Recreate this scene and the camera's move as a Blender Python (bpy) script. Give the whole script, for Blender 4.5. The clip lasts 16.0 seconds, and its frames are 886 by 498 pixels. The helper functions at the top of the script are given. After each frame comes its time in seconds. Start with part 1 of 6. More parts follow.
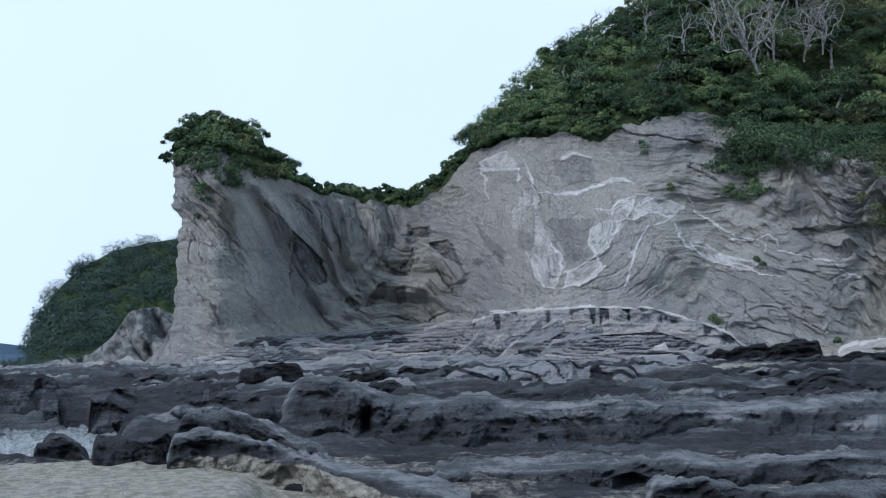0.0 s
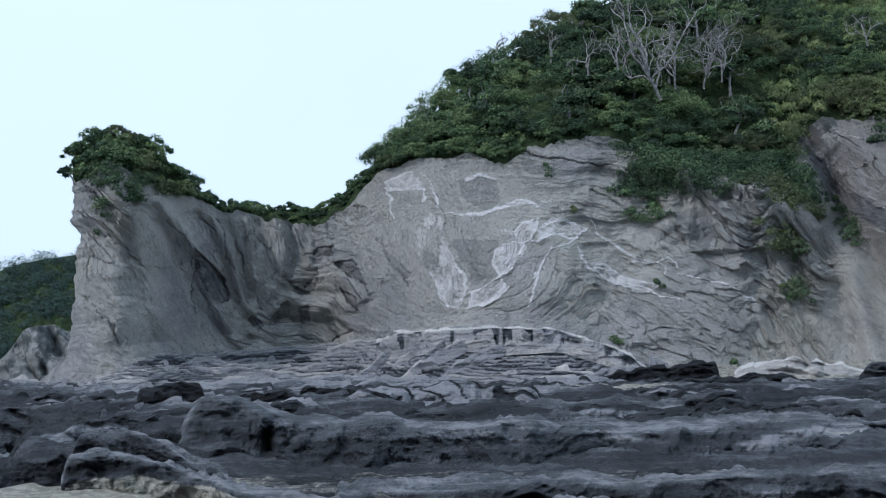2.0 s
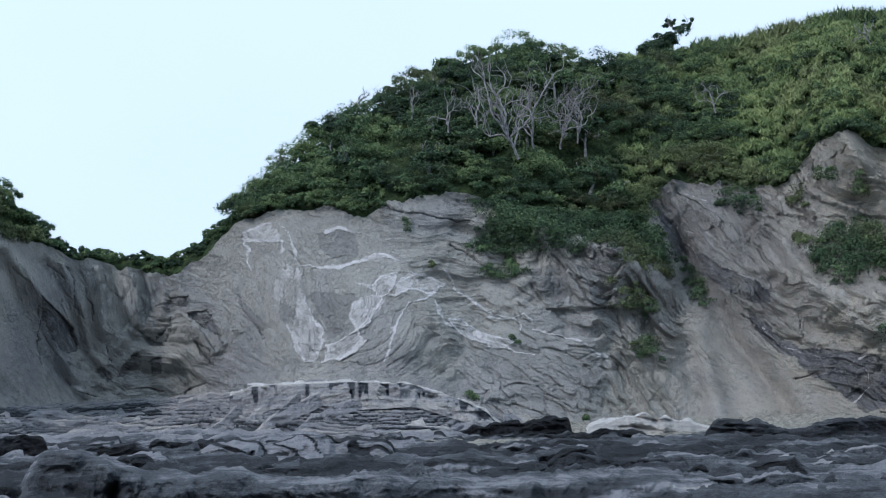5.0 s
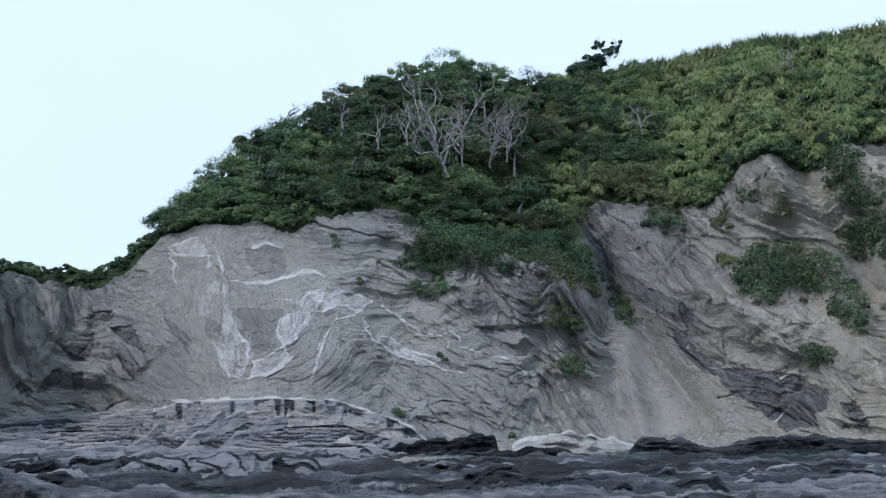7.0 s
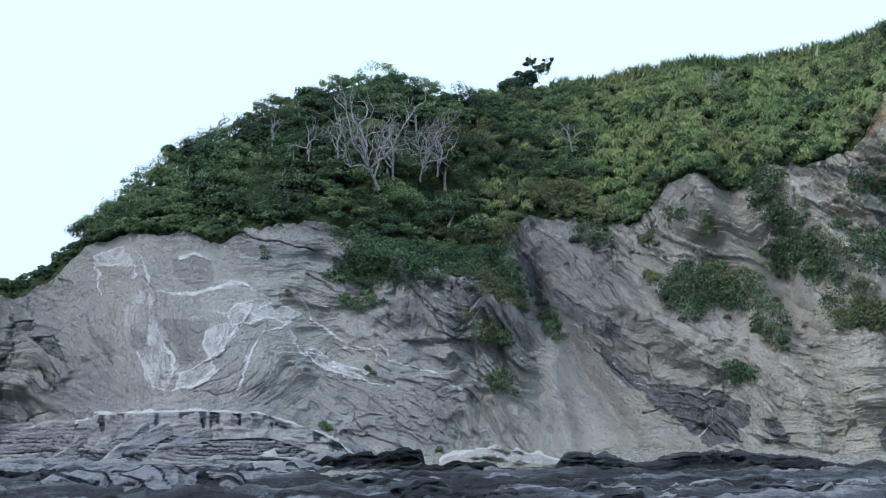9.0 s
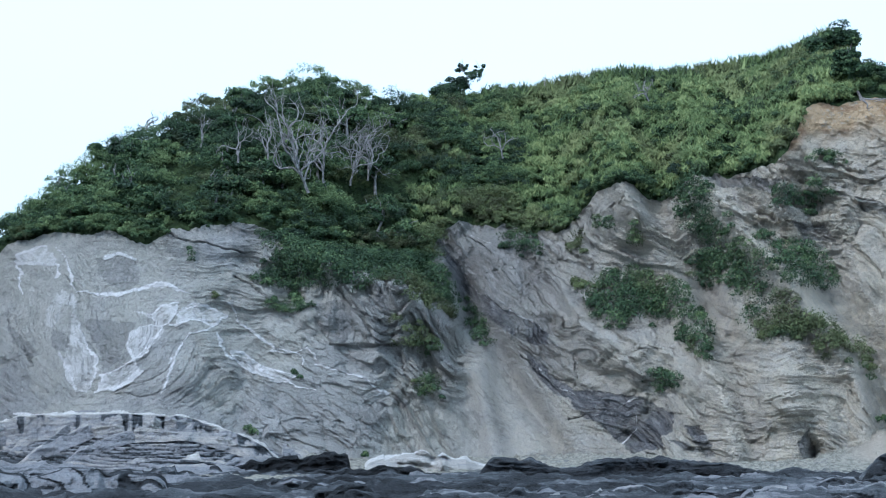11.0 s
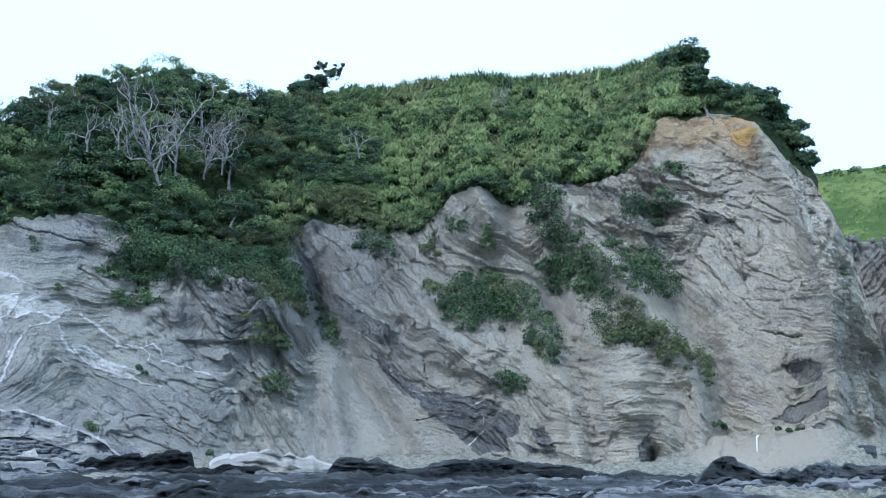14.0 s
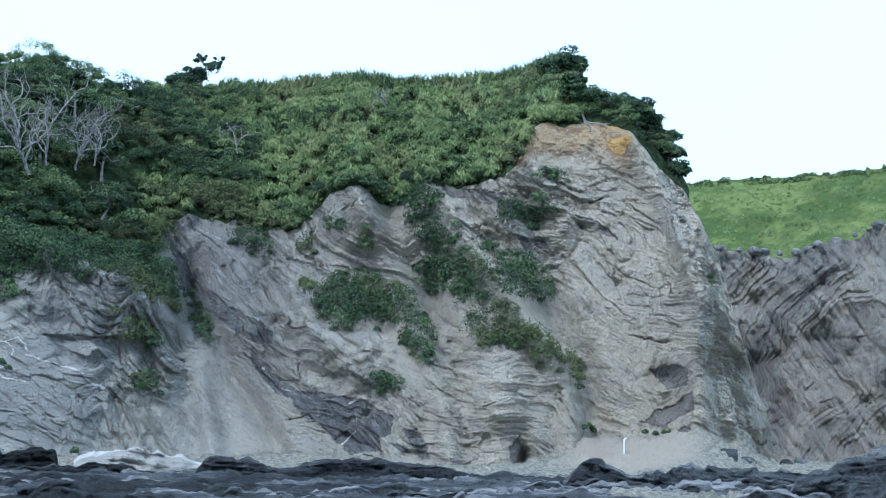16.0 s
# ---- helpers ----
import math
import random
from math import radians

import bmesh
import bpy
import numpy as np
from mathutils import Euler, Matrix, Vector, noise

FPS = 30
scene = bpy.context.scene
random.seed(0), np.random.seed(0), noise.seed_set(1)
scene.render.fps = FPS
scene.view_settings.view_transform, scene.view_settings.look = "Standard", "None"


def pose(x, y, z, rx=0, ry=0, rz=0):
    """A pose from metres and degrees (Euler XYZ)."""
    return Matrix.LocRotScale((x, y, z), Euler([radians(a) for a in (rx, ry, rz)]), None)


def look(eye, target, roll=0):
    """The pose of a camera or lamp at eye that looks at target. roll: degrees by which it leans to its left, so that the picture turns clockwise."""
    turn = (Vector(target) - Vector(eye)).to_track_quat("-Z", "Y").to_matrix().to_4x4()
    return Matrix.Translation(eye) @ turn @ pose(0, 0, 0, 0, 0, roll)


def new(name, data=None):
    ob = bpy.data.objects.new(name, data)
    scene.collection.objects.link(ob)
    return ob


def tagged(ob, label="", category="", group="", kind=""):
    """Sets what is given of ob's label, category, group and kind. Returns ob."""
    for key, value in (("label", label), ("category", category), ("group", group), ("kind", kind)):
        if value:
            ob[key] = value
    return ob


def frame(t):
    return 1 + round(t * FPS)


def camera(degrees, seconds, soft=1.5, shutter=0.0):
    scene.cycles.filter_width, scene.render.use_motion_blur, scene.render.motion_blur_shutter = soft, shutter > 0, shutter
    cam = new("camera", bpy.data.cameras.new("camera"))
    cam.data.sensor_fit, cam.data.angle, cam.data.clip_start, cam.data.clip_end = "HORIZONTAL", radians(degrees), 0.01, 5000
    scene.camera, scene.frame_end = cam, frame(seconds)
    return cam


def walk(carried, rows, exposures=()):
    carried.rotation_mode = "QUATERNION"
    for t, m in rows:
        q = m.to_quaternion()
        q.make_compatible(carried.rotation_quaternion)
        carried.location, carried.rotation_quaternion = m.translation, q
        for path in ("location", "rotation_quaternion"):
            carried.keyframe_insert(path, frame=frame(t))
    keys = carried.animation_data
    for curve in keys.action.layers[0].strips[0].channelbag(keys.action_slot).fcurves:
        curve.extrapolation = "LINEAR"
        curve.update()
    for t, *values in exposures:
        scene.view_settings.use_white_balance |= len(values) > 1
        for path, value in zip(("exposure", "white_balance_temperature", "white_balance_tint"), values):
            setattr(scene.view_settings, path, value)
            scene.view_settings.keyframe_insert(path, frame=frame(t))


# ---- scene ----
# The camera stands on one spot and turns.  World: metres, y ahead of the first view.
EYE = 2.4
cam = camera(40.0, 16.0, soft=1.1)
TURNS = [  # seconds, tip, lean, turn in degrees
    (0.0, 95.002, 1.494, 0.131),
    (0.5, 95.053, 1.399, -0.948),
    (1.0, 95.166, 1.366, -2.209),
    (1.5, 95.385, 1.332, -3.315),
    (2.0, 95.822, 1.287, -4.391),
    (2.5, 96.194, 1.239, -5.396),
    (3.0, 96.487, 1.166, -6.590),
    (3.5, 96.776, 1.107, -7.726),
    (4.0, 97.450, 1.001, -9.097),
    (4.2, 97.625, 0.985, -9.555),
    (6.5, 98.922, 0.905, -13.712),
    (7.0, 98.975, 0.805, -14.570),
    (7.5, 99.126, 0.730, -15.483),
    (8.0, 99.258, 0.650, -16.360),
    (8.5, 99.415, 0.598, -17.068),
    (9.0, 99.575, 0.544, -17.968),
    (11.3, 99.776, 0.120, -22.180),
    (11.5, 99.779, 0.087, -22.740),
    (12.0, 99.785, 0.030, -23.777),
    (12.5, 99.782, -0.058, -24.766),
    (13.0, 99.789, -0.173, -25.899),
    (13.5, 99.791, -0.283, -26.963),
    (14.0, 99.804, -0.431, -28.493),
    (14.5, 99.812, -0.522, -29.813),
    (15.0, 99.831, -0.631, -31.491),
    (15.5, 99.842, -0.802, -32.636),
    (16.0, 99.877, -0.888, -34.423),
]
walk(cam, [(t, pose(0, 0, EYE, rx, ry, rz)) for t, rx, ry, rz in TURNS],
     exposures=[(0.0, -0.75, 5480, 15), (2.5, -0.71, 5480, 15), (4.0, -0.74, 5480, 15), (6.5, -0.73, 5480, 15), (9.0, -0.53, 5380, 13), (12.5, -0.27, 5000, 9), (16.0, -0.26, 5000, 8)])


# ---- light ----
world = bpy.data.worlds.new("sky")
scene.world = world
world.use_nodes = True
wn = world.node_tree.nodes
wn.clear()
sky = wn.new("ShaderNodeTexSky")
sky.sky_type = "NISHITA"
sky.sun_disc = False
sky.sun_elevation, sky.sun_rotation = radians(43), radians(-117)
sky.air_density, sky.dust_density, sky.ozone_density = 1.0, 3.0, 1.0
# thin bright cloud over most of the sky
veil = wn.new("ShaderNodeTexNoise")
veil.inputs["Scale"].default_value, veil.inputs["Detail"].default_value = 2.2, 5.0
spread = wn.new("ShaderNodeMapRange")
for socket, value in zip(spread.inputs, (0.0, 0.30, 0.62, 0.94, 1.0)):
    socket.default_value = value
cloud = wn.new("ShaderNodeMix")
cloud.data_type = "RGBA"
CLOUD = (9.4, 10.8, 11.2, 1.0)
[i for i in cloud.inputs if i.name == "B" and i.type == "RGBA"][0].default_value = CLOUD
bg = wn.new("ShaderNodeBackground")
bg.inputs["Strength"].default_value = 0.15
wout = wn.new("ShaderNodeOutputWorld")
wl = world.node_tree.links
sky_way = wn.new("ShaderNodeTexCoord")
wl.new(sky_way.outputs["Generated"], veil.inputs["Vector"])
wl.new(veil.outputs["Fac"], spread.inputs[0])
wl.new(spread.outputs[0], cloud.inputs["Factor"])
wl.new(sky.outputs[0], [i for i in cloud.inputs if i.name == "A" and i.type == "RGBA"][0])
wl.new([o for o in cloud.outputs if o.type == "RGBA"][0], bg.inputs["Color"])
wl.new(bg.outputs[0], wout.inputs["Surface"])

sun_data = bpy.data.lights.new("sun", "SUN")
sun_data.energy, sun_data.angle, sun_data.color = 3.5, radians(9), (1.0, 0.88, 0.75)
sun = new("sun", sun_data)
sun.matrix_world = look((-88, -44, 92), (0, 0, 0))


# ---- numbers ----
def lattice(ix, iy, iz, seed):
    """A fixed pseudo-random value in -1..1 at whole-number places."""
    n = (ix * 374761393 + iy * 668265263 + iz * 1274126177 + seed * 362437) & 0x7FFFFFFF
    n = ((n ^ (n >> 13)) * 1103515245 + 12345) & 0x7FFFFFFF
    n = ((n ^ (n >> 15)) * 12820163 + 77731) & 0x7FFFFFFF
    return (n ^ (n >> 12)).astype(np.float64) / 0x3FFFFFFF - 1.0


def value_noise(x, y, z, seed=0):
    x, y, z = np.broadcast_arrays(x, y, z)
    fx, fy, fz = np.floor(x), np.floor(y), np.floor(z)
    ix, iy, iz = fx.astype(np.int64), fy.astype(np.int64), fz.astype(np.int64)
    u, v, w = x - fx, y - fy, z - fz
    u, v, w = u * u * (3 - 2 * u), v * v * (3 - 2 * v), w * w * (3 - 2 * w)
    total = 0.0
    for a in (0, 1):
        for b in (0, 1):
            for c in (0, 1):
                weight = (u if a else 1 - u) * (v if b else 1 - v) * (w if c else 1 - w)
                total = total + weight * lattice(ix + a, iy + b, iz + c, seed)
    return total


def fbm(x, y, z, octaves=4, seed=0, rough=0.5):
    total, amp = 0.0, 1.0
    for i in range(octaves):
        total = total + amp * value_noise(x, y, z, seed + i * 17)
        x, y, z, amp = x * 2.03 + 3.1, y * 2.03 + 1.7, z * 2.03 + 5.3, amp * rough
    return total


def ridged(x, y, z, octaves=4, seed=0):
    total, amp = 0.0, 1.0
    for i in range(octaves):
        total = total + amp * (1 - 2 * np.abs(value_noise(x, y, z, seed + i * 31)))
        x, y, z, amp = x * 2.03 + 3.1, y * 2.03 + 1.7, z * 2.03 + 5.3, amp * 0.5
    return total


def cells(x, y, seed=0):
    """Cracked blocks: a random value in -1..1 for each block, and the distance to its edge."""
    x, y = np.broadcast_arrays(x, y)
    ix, iy = np.floor(x).astype(np.int64), np.floor(y).astype(np.int64)
    best, second, own = np.full(x.shape, 9.0), np.full(x.shape, 9.0), np.zeros(x.shape)
    zero = np.zeros_like(ix)
    for a in (-1, 0, 1):
        for b in (-1, 0, 1):
            cx, cy = ix + a, iy + b
            px = cx + 0.5 + 0.45 * lattice(cx, cy, zero, seed)
            py = cy + 0.5 + 0.45 * lattice(cx, cy, zero, seed + 1)
            d = np.hypot(px - x, py - y)
            near = d < best
            second = np.where(near, best, np.minimum(second, d))
            own = np.where(near, lattice(cx, cy, zero, seed + 2), own)
            best = np.where(near, d, best)
    return own, second - best


def line(table, q, soft=0.0):
    """The table's second column at the first column's value q, with rounded corners."""
    t = np.array(table, float)
    if not soft:
        return np.interp(q, t[:, 0], t[:, 1])
    return sum(np.interp(q + d * soft, t[:, 0], t[:, 1]) for d in (-1, -0.5, 0, 0.5, 1)) / 5


def ramp(x, a, b):
    u = np.clip((x - a) / (b - a), 0, 1)
    return u * u * (3 - 2 * u)


def rise(r, degrees):
    """The height at which a thing r metres off stands that many degrees above the eye."""
    return EYE + r * np.tan(np.radians(degrees))


def place(bearing, r, z):
    a = np.radians(bearing)
    return np.stack([r * np.sin(a), r * np.cos(a), np.broadcast_to(z, np.shape(r))], -1)


def mesh_of(name, verts, faces, material, smooth=True, values=None, face_values=None):
    verts, faces = np.asarray(verts, np.float32).reshape(-1, 3), np.asarray(faces, np.int32)
    me = bpy.data.meshes.new(name)
    k = faces.shape[1]
    me.vertices.add(len(verts))
    me.vertices.foreach_set("co", verts.ravel())
    me.loops.add(faces.size)
    me.loops.foreach_set("vertex_index", faces.ravel())
    me.polygons.add(len(faces))
    me.polygons.foreach_set("loop_start", np.arange(0, faces.size, k, dtype=np.int32))
    me.polygons.foreach_set("loop_total", np.full(len(faces), k, np.int32))
    me.polygons.foreach_set("use_smooth", np.full(len(faces), smooth, bool))
    for key, v in (values or {}).items():
        me.attributes.new(key, "FLOAT", "POINT").data.foreach_set("value", np.asarray(v, np.float32).ravel())
    for key, v in (face_values or {}).items():
        me.attributes.new(key, "FLOAT", "FACE").data.foreach_set("value", np.asarray(v, np.float32).ravel())
    me.materials.append(material)
    me.update(calc_edges=True)
    return me


def grid_faces(rows, cols):
    i = np.arange(rows - 1)[:, None] * cols + np.arange(cols - 1)[None, :]
    return np.stack([i, i + 1, i + cols + 1, i + cols], -1).reshape(-1, 4)


# ---- materials ----
class Nodes:
    """A short way to write node materials."""

    def __init__(self, name):
        self.mat = bpy.data.materials.new(name)
        self.mat.use_nodes = True
        self.tree = self.mat.node_tree
        self.bsdf = self.tree.nodes["Principled BSDF"]

    def link(self, a, b):
        self.tree.links.new(a, b)

    def put(self, socket, value):
        if isinstance(value, bpy.types.NodeSocket):
            self.link(value, socket)
        else:
            socket.default_value = value

    def noise(self, scale, detail=6.0, rough=0.55, vector=None, distort=0.0):
        n = self.tree.nodes.new("ShaderNodeTexNoise")
        n.inputs["Scale"].default_value, n.inputs["Detail"].default_value = scale, detail
        n.inputs["Roughness"].default_value, n.inputs["Distortion"].default_value = rough, distort
        self.link(vector or self.coords(), n.inputs["Vector"])
        return self.math("MULTIPLY_ADD", n.outputs["Fac"], 2.3, -0.65)

    def coords(self):
        return self.tree.nodes.new("ShaderNodeTexCoord").outputs["Object"]

    def attr(self, key):
        n = self.tree.nodes.new("ShaderNodeAttribute")
        n.attribute_name = key
        return n.outputs["Fac"]

    def math(self, op, a, b=0.0, c=0.0):
        n = self.tree.nodes.new("ShaderNodeMath")
        n.operation = op
        for s, v in zip(n.inputs, (a, b, c)):
            self.put(s, v)
        return n.outputs[0]

    def span(self, value, a, b, c=0.0, d=1.0):
        n = self.tree.nodes.new("ShaderNodeMapRange")
        n.interpolation_type = "SMOOTHSTEP"
        for s, v in zip(n.inputs, (value, a, b, c, d)):
            self.put(s, v)
        return n.outputs[0]

    def mix(self, fac, a, b, blend="MIX"):
        n = self.tree.nodes.new("ShaderNodeMix")
        n.data_type, n.blend_type = "RGBA", blend
        self.put(n.inputs["Factor"], fac)
        for key, v in (("A", a), ("B", b)):
            s = [i for i in n.inputs if i.name == key and i.type == "RGBA"][0]
            self.put(s, (*v, 1.0) if isinstance(v, tuple) and len(v) == 3 else v)
        return [o for o in n.outputs if o.type == "RGBA"][0]

    def terrace(self, value, steps, edge=0.78):
        """Flat treads with crisp risers."""
        t = self.math("MULTIPLY", value, steps)
        low = self.math("FLOOR", t)
        return self.math("DIVIDE", self.math("ADD", low, self.span(self.math("SUBTRACT", t, low), edge, 1.0)), steps)

    def vector(self, x, y, z):
        n = self.tree.nodes.new("ShaderNodeCombineXYZ")
        for s, v in zip(n.inputs, (x, y, z)):
            self.put(s, v)
        return n.outputs[0]

    def bump(self, height, strength=0.5, distance=0.1, normal=None):
        n = self.tree.nodes.new("ShaderNodeBump")
        n.inputs["Strength"].default_value, n.inputs["Distance"].default_value = strength, distance
        self.put(n.inputs["Height"], height)
        if normal:
            self.link(normal, n.inputs["Normal"])
        return n.outputs[0]

    def done(self, colour, rough=0.85, normal=None, specular=0.3):
        self.put(self.bsdf.inputs["Base Color"], (*colour, 1.0) if isinstance(colour, tuple) else colour)
        self.put(self.bsdf.inputs["Roughness"], rough)
        self.bsdf.inputs["Specular IOR Level"].default_value = specular
        if normal:
            self.link(normal, self.bsdf.inputs["Normal"])
        return self.mat


def cliff_material():
    m = Nodes("folded mudstone")
    bed, lay, pale, dark, ochre = m.attr("bed"), m.attr("lay"), m.attr("pale"), m.attr("dark"), m.attr("ochre")
    along = m.attr("along")
    flat = m.vector(m.math("MULTIPLY", along, 0.5), bed, 0.0)
    thin = m.noise(4.2, 5, 0.7, flat, 0.6)
    thick = m.noise(0.9, 4, 0.6, flat, 0.4)
    blot, patch = m.noise(0.10, 5, 0.6), m.noise(0.55, 5, 0.65)
    grain, fine = m.noise(2.6, 6, 0.72), m.noise(13.0, 5, 0.75)
    block = m.attr("block")
    some = m.span(m.noise(0.35, 4, 0.6), 0.42, 0.60)
    base = m.mix(m.span(blot, 0.36, 0.64), (0.38, 0.388, 0.388), (0.495, 0.493, 0.455))
    cream = m.mix(m.span(patch, 0.3, 0.7), (0.62, 0.56, 0.455), (0.75, 0.68, 0.55))
    base = m.mix(m.span(along, 14.0, 58.0, 0.0, 0.9), base, cream)
    # dark shale beds and the painted shade of hollows share this value
    base = m.mix(m.math("MULTIPLY", m.attr("shale_shade"), m.span(thick, 0.2, 0.6, 0.75, 1.0)), base, (0.080, 0.086, 0.105))
    base = m.mix(m.span(thick, 0.50, 0.64, 0.0, 0.22), base, (0.58, 0.575, 0.57))
    base = m.mix(m.span(patch, 0.55, 0.70, 0.0, 0.3), base, (0.33, 0.34, 0.31))
    base = m.mix(m.span(block, 0.2, 1.0, 0.0, 0.14), base, (0.60, 0.595, 0.59))
    base = m.mix(m.span(block, -0.5, -1.2, 0.0, 0.3), base, (0.18, 0.18, 0.19))
    base = m.mix(m.math("MULTIPLY", some, m.span(lay, -0.35, -0.6, 0.0, 0.2)), base, (0.17, 0.172, 0.185))
    base = m.mix(m.math("MULTIPLY", some, m.span(thin, 0.59, 0.67, 0.0, 0.28)), base, (0.12, 0.122, 0.13))
    base = m.mix(m.math("MULTIPLY", some, m.span(thin, 0.44, 0.32, 0.0, 0.25)), base, (0.58, 0.57, 0.565))
    base = m.mix(m.span(grain, 0.60, 0.72, 0.0, 0.22), base, (0.20, 0.20, 0.21))
    base = m.mix(m.span(fine, 0.44, 0.30, 0.0, 0.2), base, (0.58, 0.57, 0.56))
    base = m.mix(m.span(fine, 0.58, 0.70, 0.0, 0.25), base, (0.13, 0.13, 0.135))
    base = m.mix(m.math("MULTIPLY", m.attr("wash"), m.math("ADD", m.span(patch, 0.25, 0.6, 0.62, 0.22), m.span(thin, 0.45, 0.6, 0.2, -0.15))), base, (0.80, 0.795, 0.80))
    ragged = m.math("ADD", m.math("MULTIPLY", m.math("SUBTRACT", grain, 0.5), 0.35), m.math("MULTIPLY", m.math("SUBTRACT", thin, 0.5), 0.4))
    vein = m.math("ADD", pale, m.math("ADD", m.math("MULTIPLY", m.math("SUBTRACT", patch, 0.5), 0.2), m.math("MULTIPLY", m.math("SUBTRACT", grain, 0.5), 0.25)))
    base = m.mix(m.span(vein, 0.46, 0.54, 0.0, 0.75), base, (0.70, 0.695, 0.705))
    base = m.mix(m.math("MULTIPLY", m.span(vein, 0.46, 0.50), m.span(vein, 0.60, 0.54, 0.0, 0.55)), base, (0.88, 0.875, 0.88))
    base = m.mix(m.span(vein, 0.74, 0.90, 0.0, 0.9), base, (0.88, 0.875, 0.88))
    # crack lines, and hollows whose shade is put into the colour
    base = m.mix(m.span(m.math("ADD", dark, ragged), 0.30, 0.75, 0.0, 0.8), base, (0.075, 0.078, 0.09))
    base = m.mix(m.math("MULTIPLY", ochre, m.span(grain, 0.05, 0.45)), base, m.mix(m.span(ochre, 1.0, 1.5), m.mix(m.span(thick, 0.35, 0.6), (0.38, 0.26, 0.16), (0.62, 0.47, 0.30)), (0.72, 0.48, 0.20)))
    height = m.math("ADD", m.math("MULTIPLY", thin, 0.6), m.math("ADD", m.math("MULTIPLY", grain, 0.9), m.math("MULTIPLY", fine, 0.35)))
    swirl = m.noise(0.55, 4, 0.55, m.vector(m.math("MULTIPLY", along, 0.55), bed, m.attr("lay")), 0.7)
    chips = m.noise(1.5, 4, 0.6, None, 0.5)
    cut = m.math("ADD", m.math("MULTIPLY", m.terrace(swirl, 9.0), 0.9), m.math("MULTIPLY", m.terrace(chips, 6.0), 0.5))
    first = m.bump(cut, 1.0, 0.55)
    return m.done(base, 0.9, m.bump(height, 0.9, 0.30, first), 0.10)


def platform_material():
    m = Nodes("wet tidal rock")
    tone, sand = m.attr("tone"), m.attr("sand")
    blot, grain, fine = m.noise(0.6, 5, 0.6), m.noise(3.6, 6, 0.72), m.noise(20.0, 5, 0.75)
    split = m.noise(1.0, 4, 0.7, m.vector(m.math("MULTIPLY", m.attr("along"), 0.35), m.math("MULTIPLY", m.attr("bed"), 5.0), 0.0), 0.5)
    wob = m.math("ADD", m.math("MULTIPLY", m.math("SUBTRACT", grain, 0.5), 0.3), m.math("MULTIPLY", m.math("SUBTRACT", blot, 0.5), 0.3))
    wob = m.math("ADD", wob, m.math("MULTIPLY", m.math("SUBTRACT", split, 0.5), 0.42))
    t = m.math("ADD", m.math("ADD", tone, -0.07), wob)
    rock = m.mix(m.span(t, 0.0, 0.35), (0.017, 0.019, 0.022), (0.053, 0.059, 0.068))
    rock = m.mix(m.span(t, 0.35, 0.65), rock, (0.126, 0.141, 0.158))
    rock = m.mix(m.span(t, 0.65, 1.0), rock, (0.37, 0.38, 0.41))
    rock = m.mix(m.span(t, 1.05, 1.5), rock, (0.62, 0.60, 0.57))
    rock = m.mix(m.span(t, 1.5, 1.9), rock, (0.86, 0.85, 0.83))
    rock = m.mix(m.span(fine, 0.58, 0.75, 0.0, 0.25), rock, (0.022, 0.022, 0.026))
    pale_t = m.mix(m.span(t, 0.2, 0.7), (0.11, 0.115, 0.13), (0.46, 0.47, 0.50))
    rock = m.mix(m.span(fine, 0.42, 0.28, 0.0, 0.25), rock, pale_t)
    beach = m.mix(m.span(grain, 0.3, 0.7), (0.32, 0.315, 0.27), (0.56, 0.54, 0.47))
    beach = m.mix(m.span(sand, 1.0, 1.6), beach, (0.60, 0.54, 0.46))
    col = m.mix(m.span(m.math("ADD", sand, m.math("MULTIPLY", wob, 0.6)), 0.35, 0.6), rock, beach)
    scoop = m.noise(1.3, 4, 0.55, m.vector(m.math("MULTIPLY", m.attr("along"), 0.6), m.math("MULTIPLY", m.attr("bed"), 1.5), tone), 0.8)
    height = m.math("ADD", m.math("MULTIPLY", grain, 1.0), m.math("ADD", m.math("MULTIPLY", fine, 0.25), m.math("MULTIPLY", split, 0.4)))
    return m.done(col, m.span(m.math("ADD", t, m.math("MULTIPLY", blot, 0.4)), 0.2, 0.8, 0.55, 0.9), m.bump(height, 0.9, 0.30, m.bump(m.math("ADD", m.math("MULTIPLY", m.terrace(scoop, 9.0), 2.0), m.math("MULTIPLY", m.terrace(m.noise(5.0, 3, 0.6, None, 0.4), 5.0), 0.4)), 1.0, 0.40)), 0.14)


def foliage_material(name, deep, mid, tip, dry=(0.20, 0.17, 0.07)):
    m = Nodes(name)
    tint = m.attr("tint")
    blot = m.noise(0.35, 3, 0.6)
    # deep colours the inner leaves as shaded, tip the outer ones as lit
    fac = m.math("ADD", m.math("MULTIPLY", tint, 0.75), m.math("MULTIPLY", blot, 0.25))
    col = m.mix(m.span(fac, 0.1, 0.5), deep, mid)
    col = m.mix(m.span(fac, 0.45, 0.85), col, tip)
    col = m.mix(m.span(m.noise(0.16, 2, 0.5), 0.60, 0.80, 0.0, 0.35), col, dry)
    m.bsdf.inputs["Subsurface Weight"].default_value = 0.0
    return m.done(col, 0.65, None, 0.13)


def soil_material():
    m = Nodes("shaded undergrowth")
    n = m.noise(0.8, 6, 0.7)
    # dark greens that hold the shade between and under the plants
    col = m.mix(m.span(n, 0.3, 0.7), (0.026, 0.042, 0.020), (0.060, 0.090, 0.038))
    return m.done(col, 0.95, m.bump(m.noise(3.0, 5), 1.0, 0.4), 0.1)


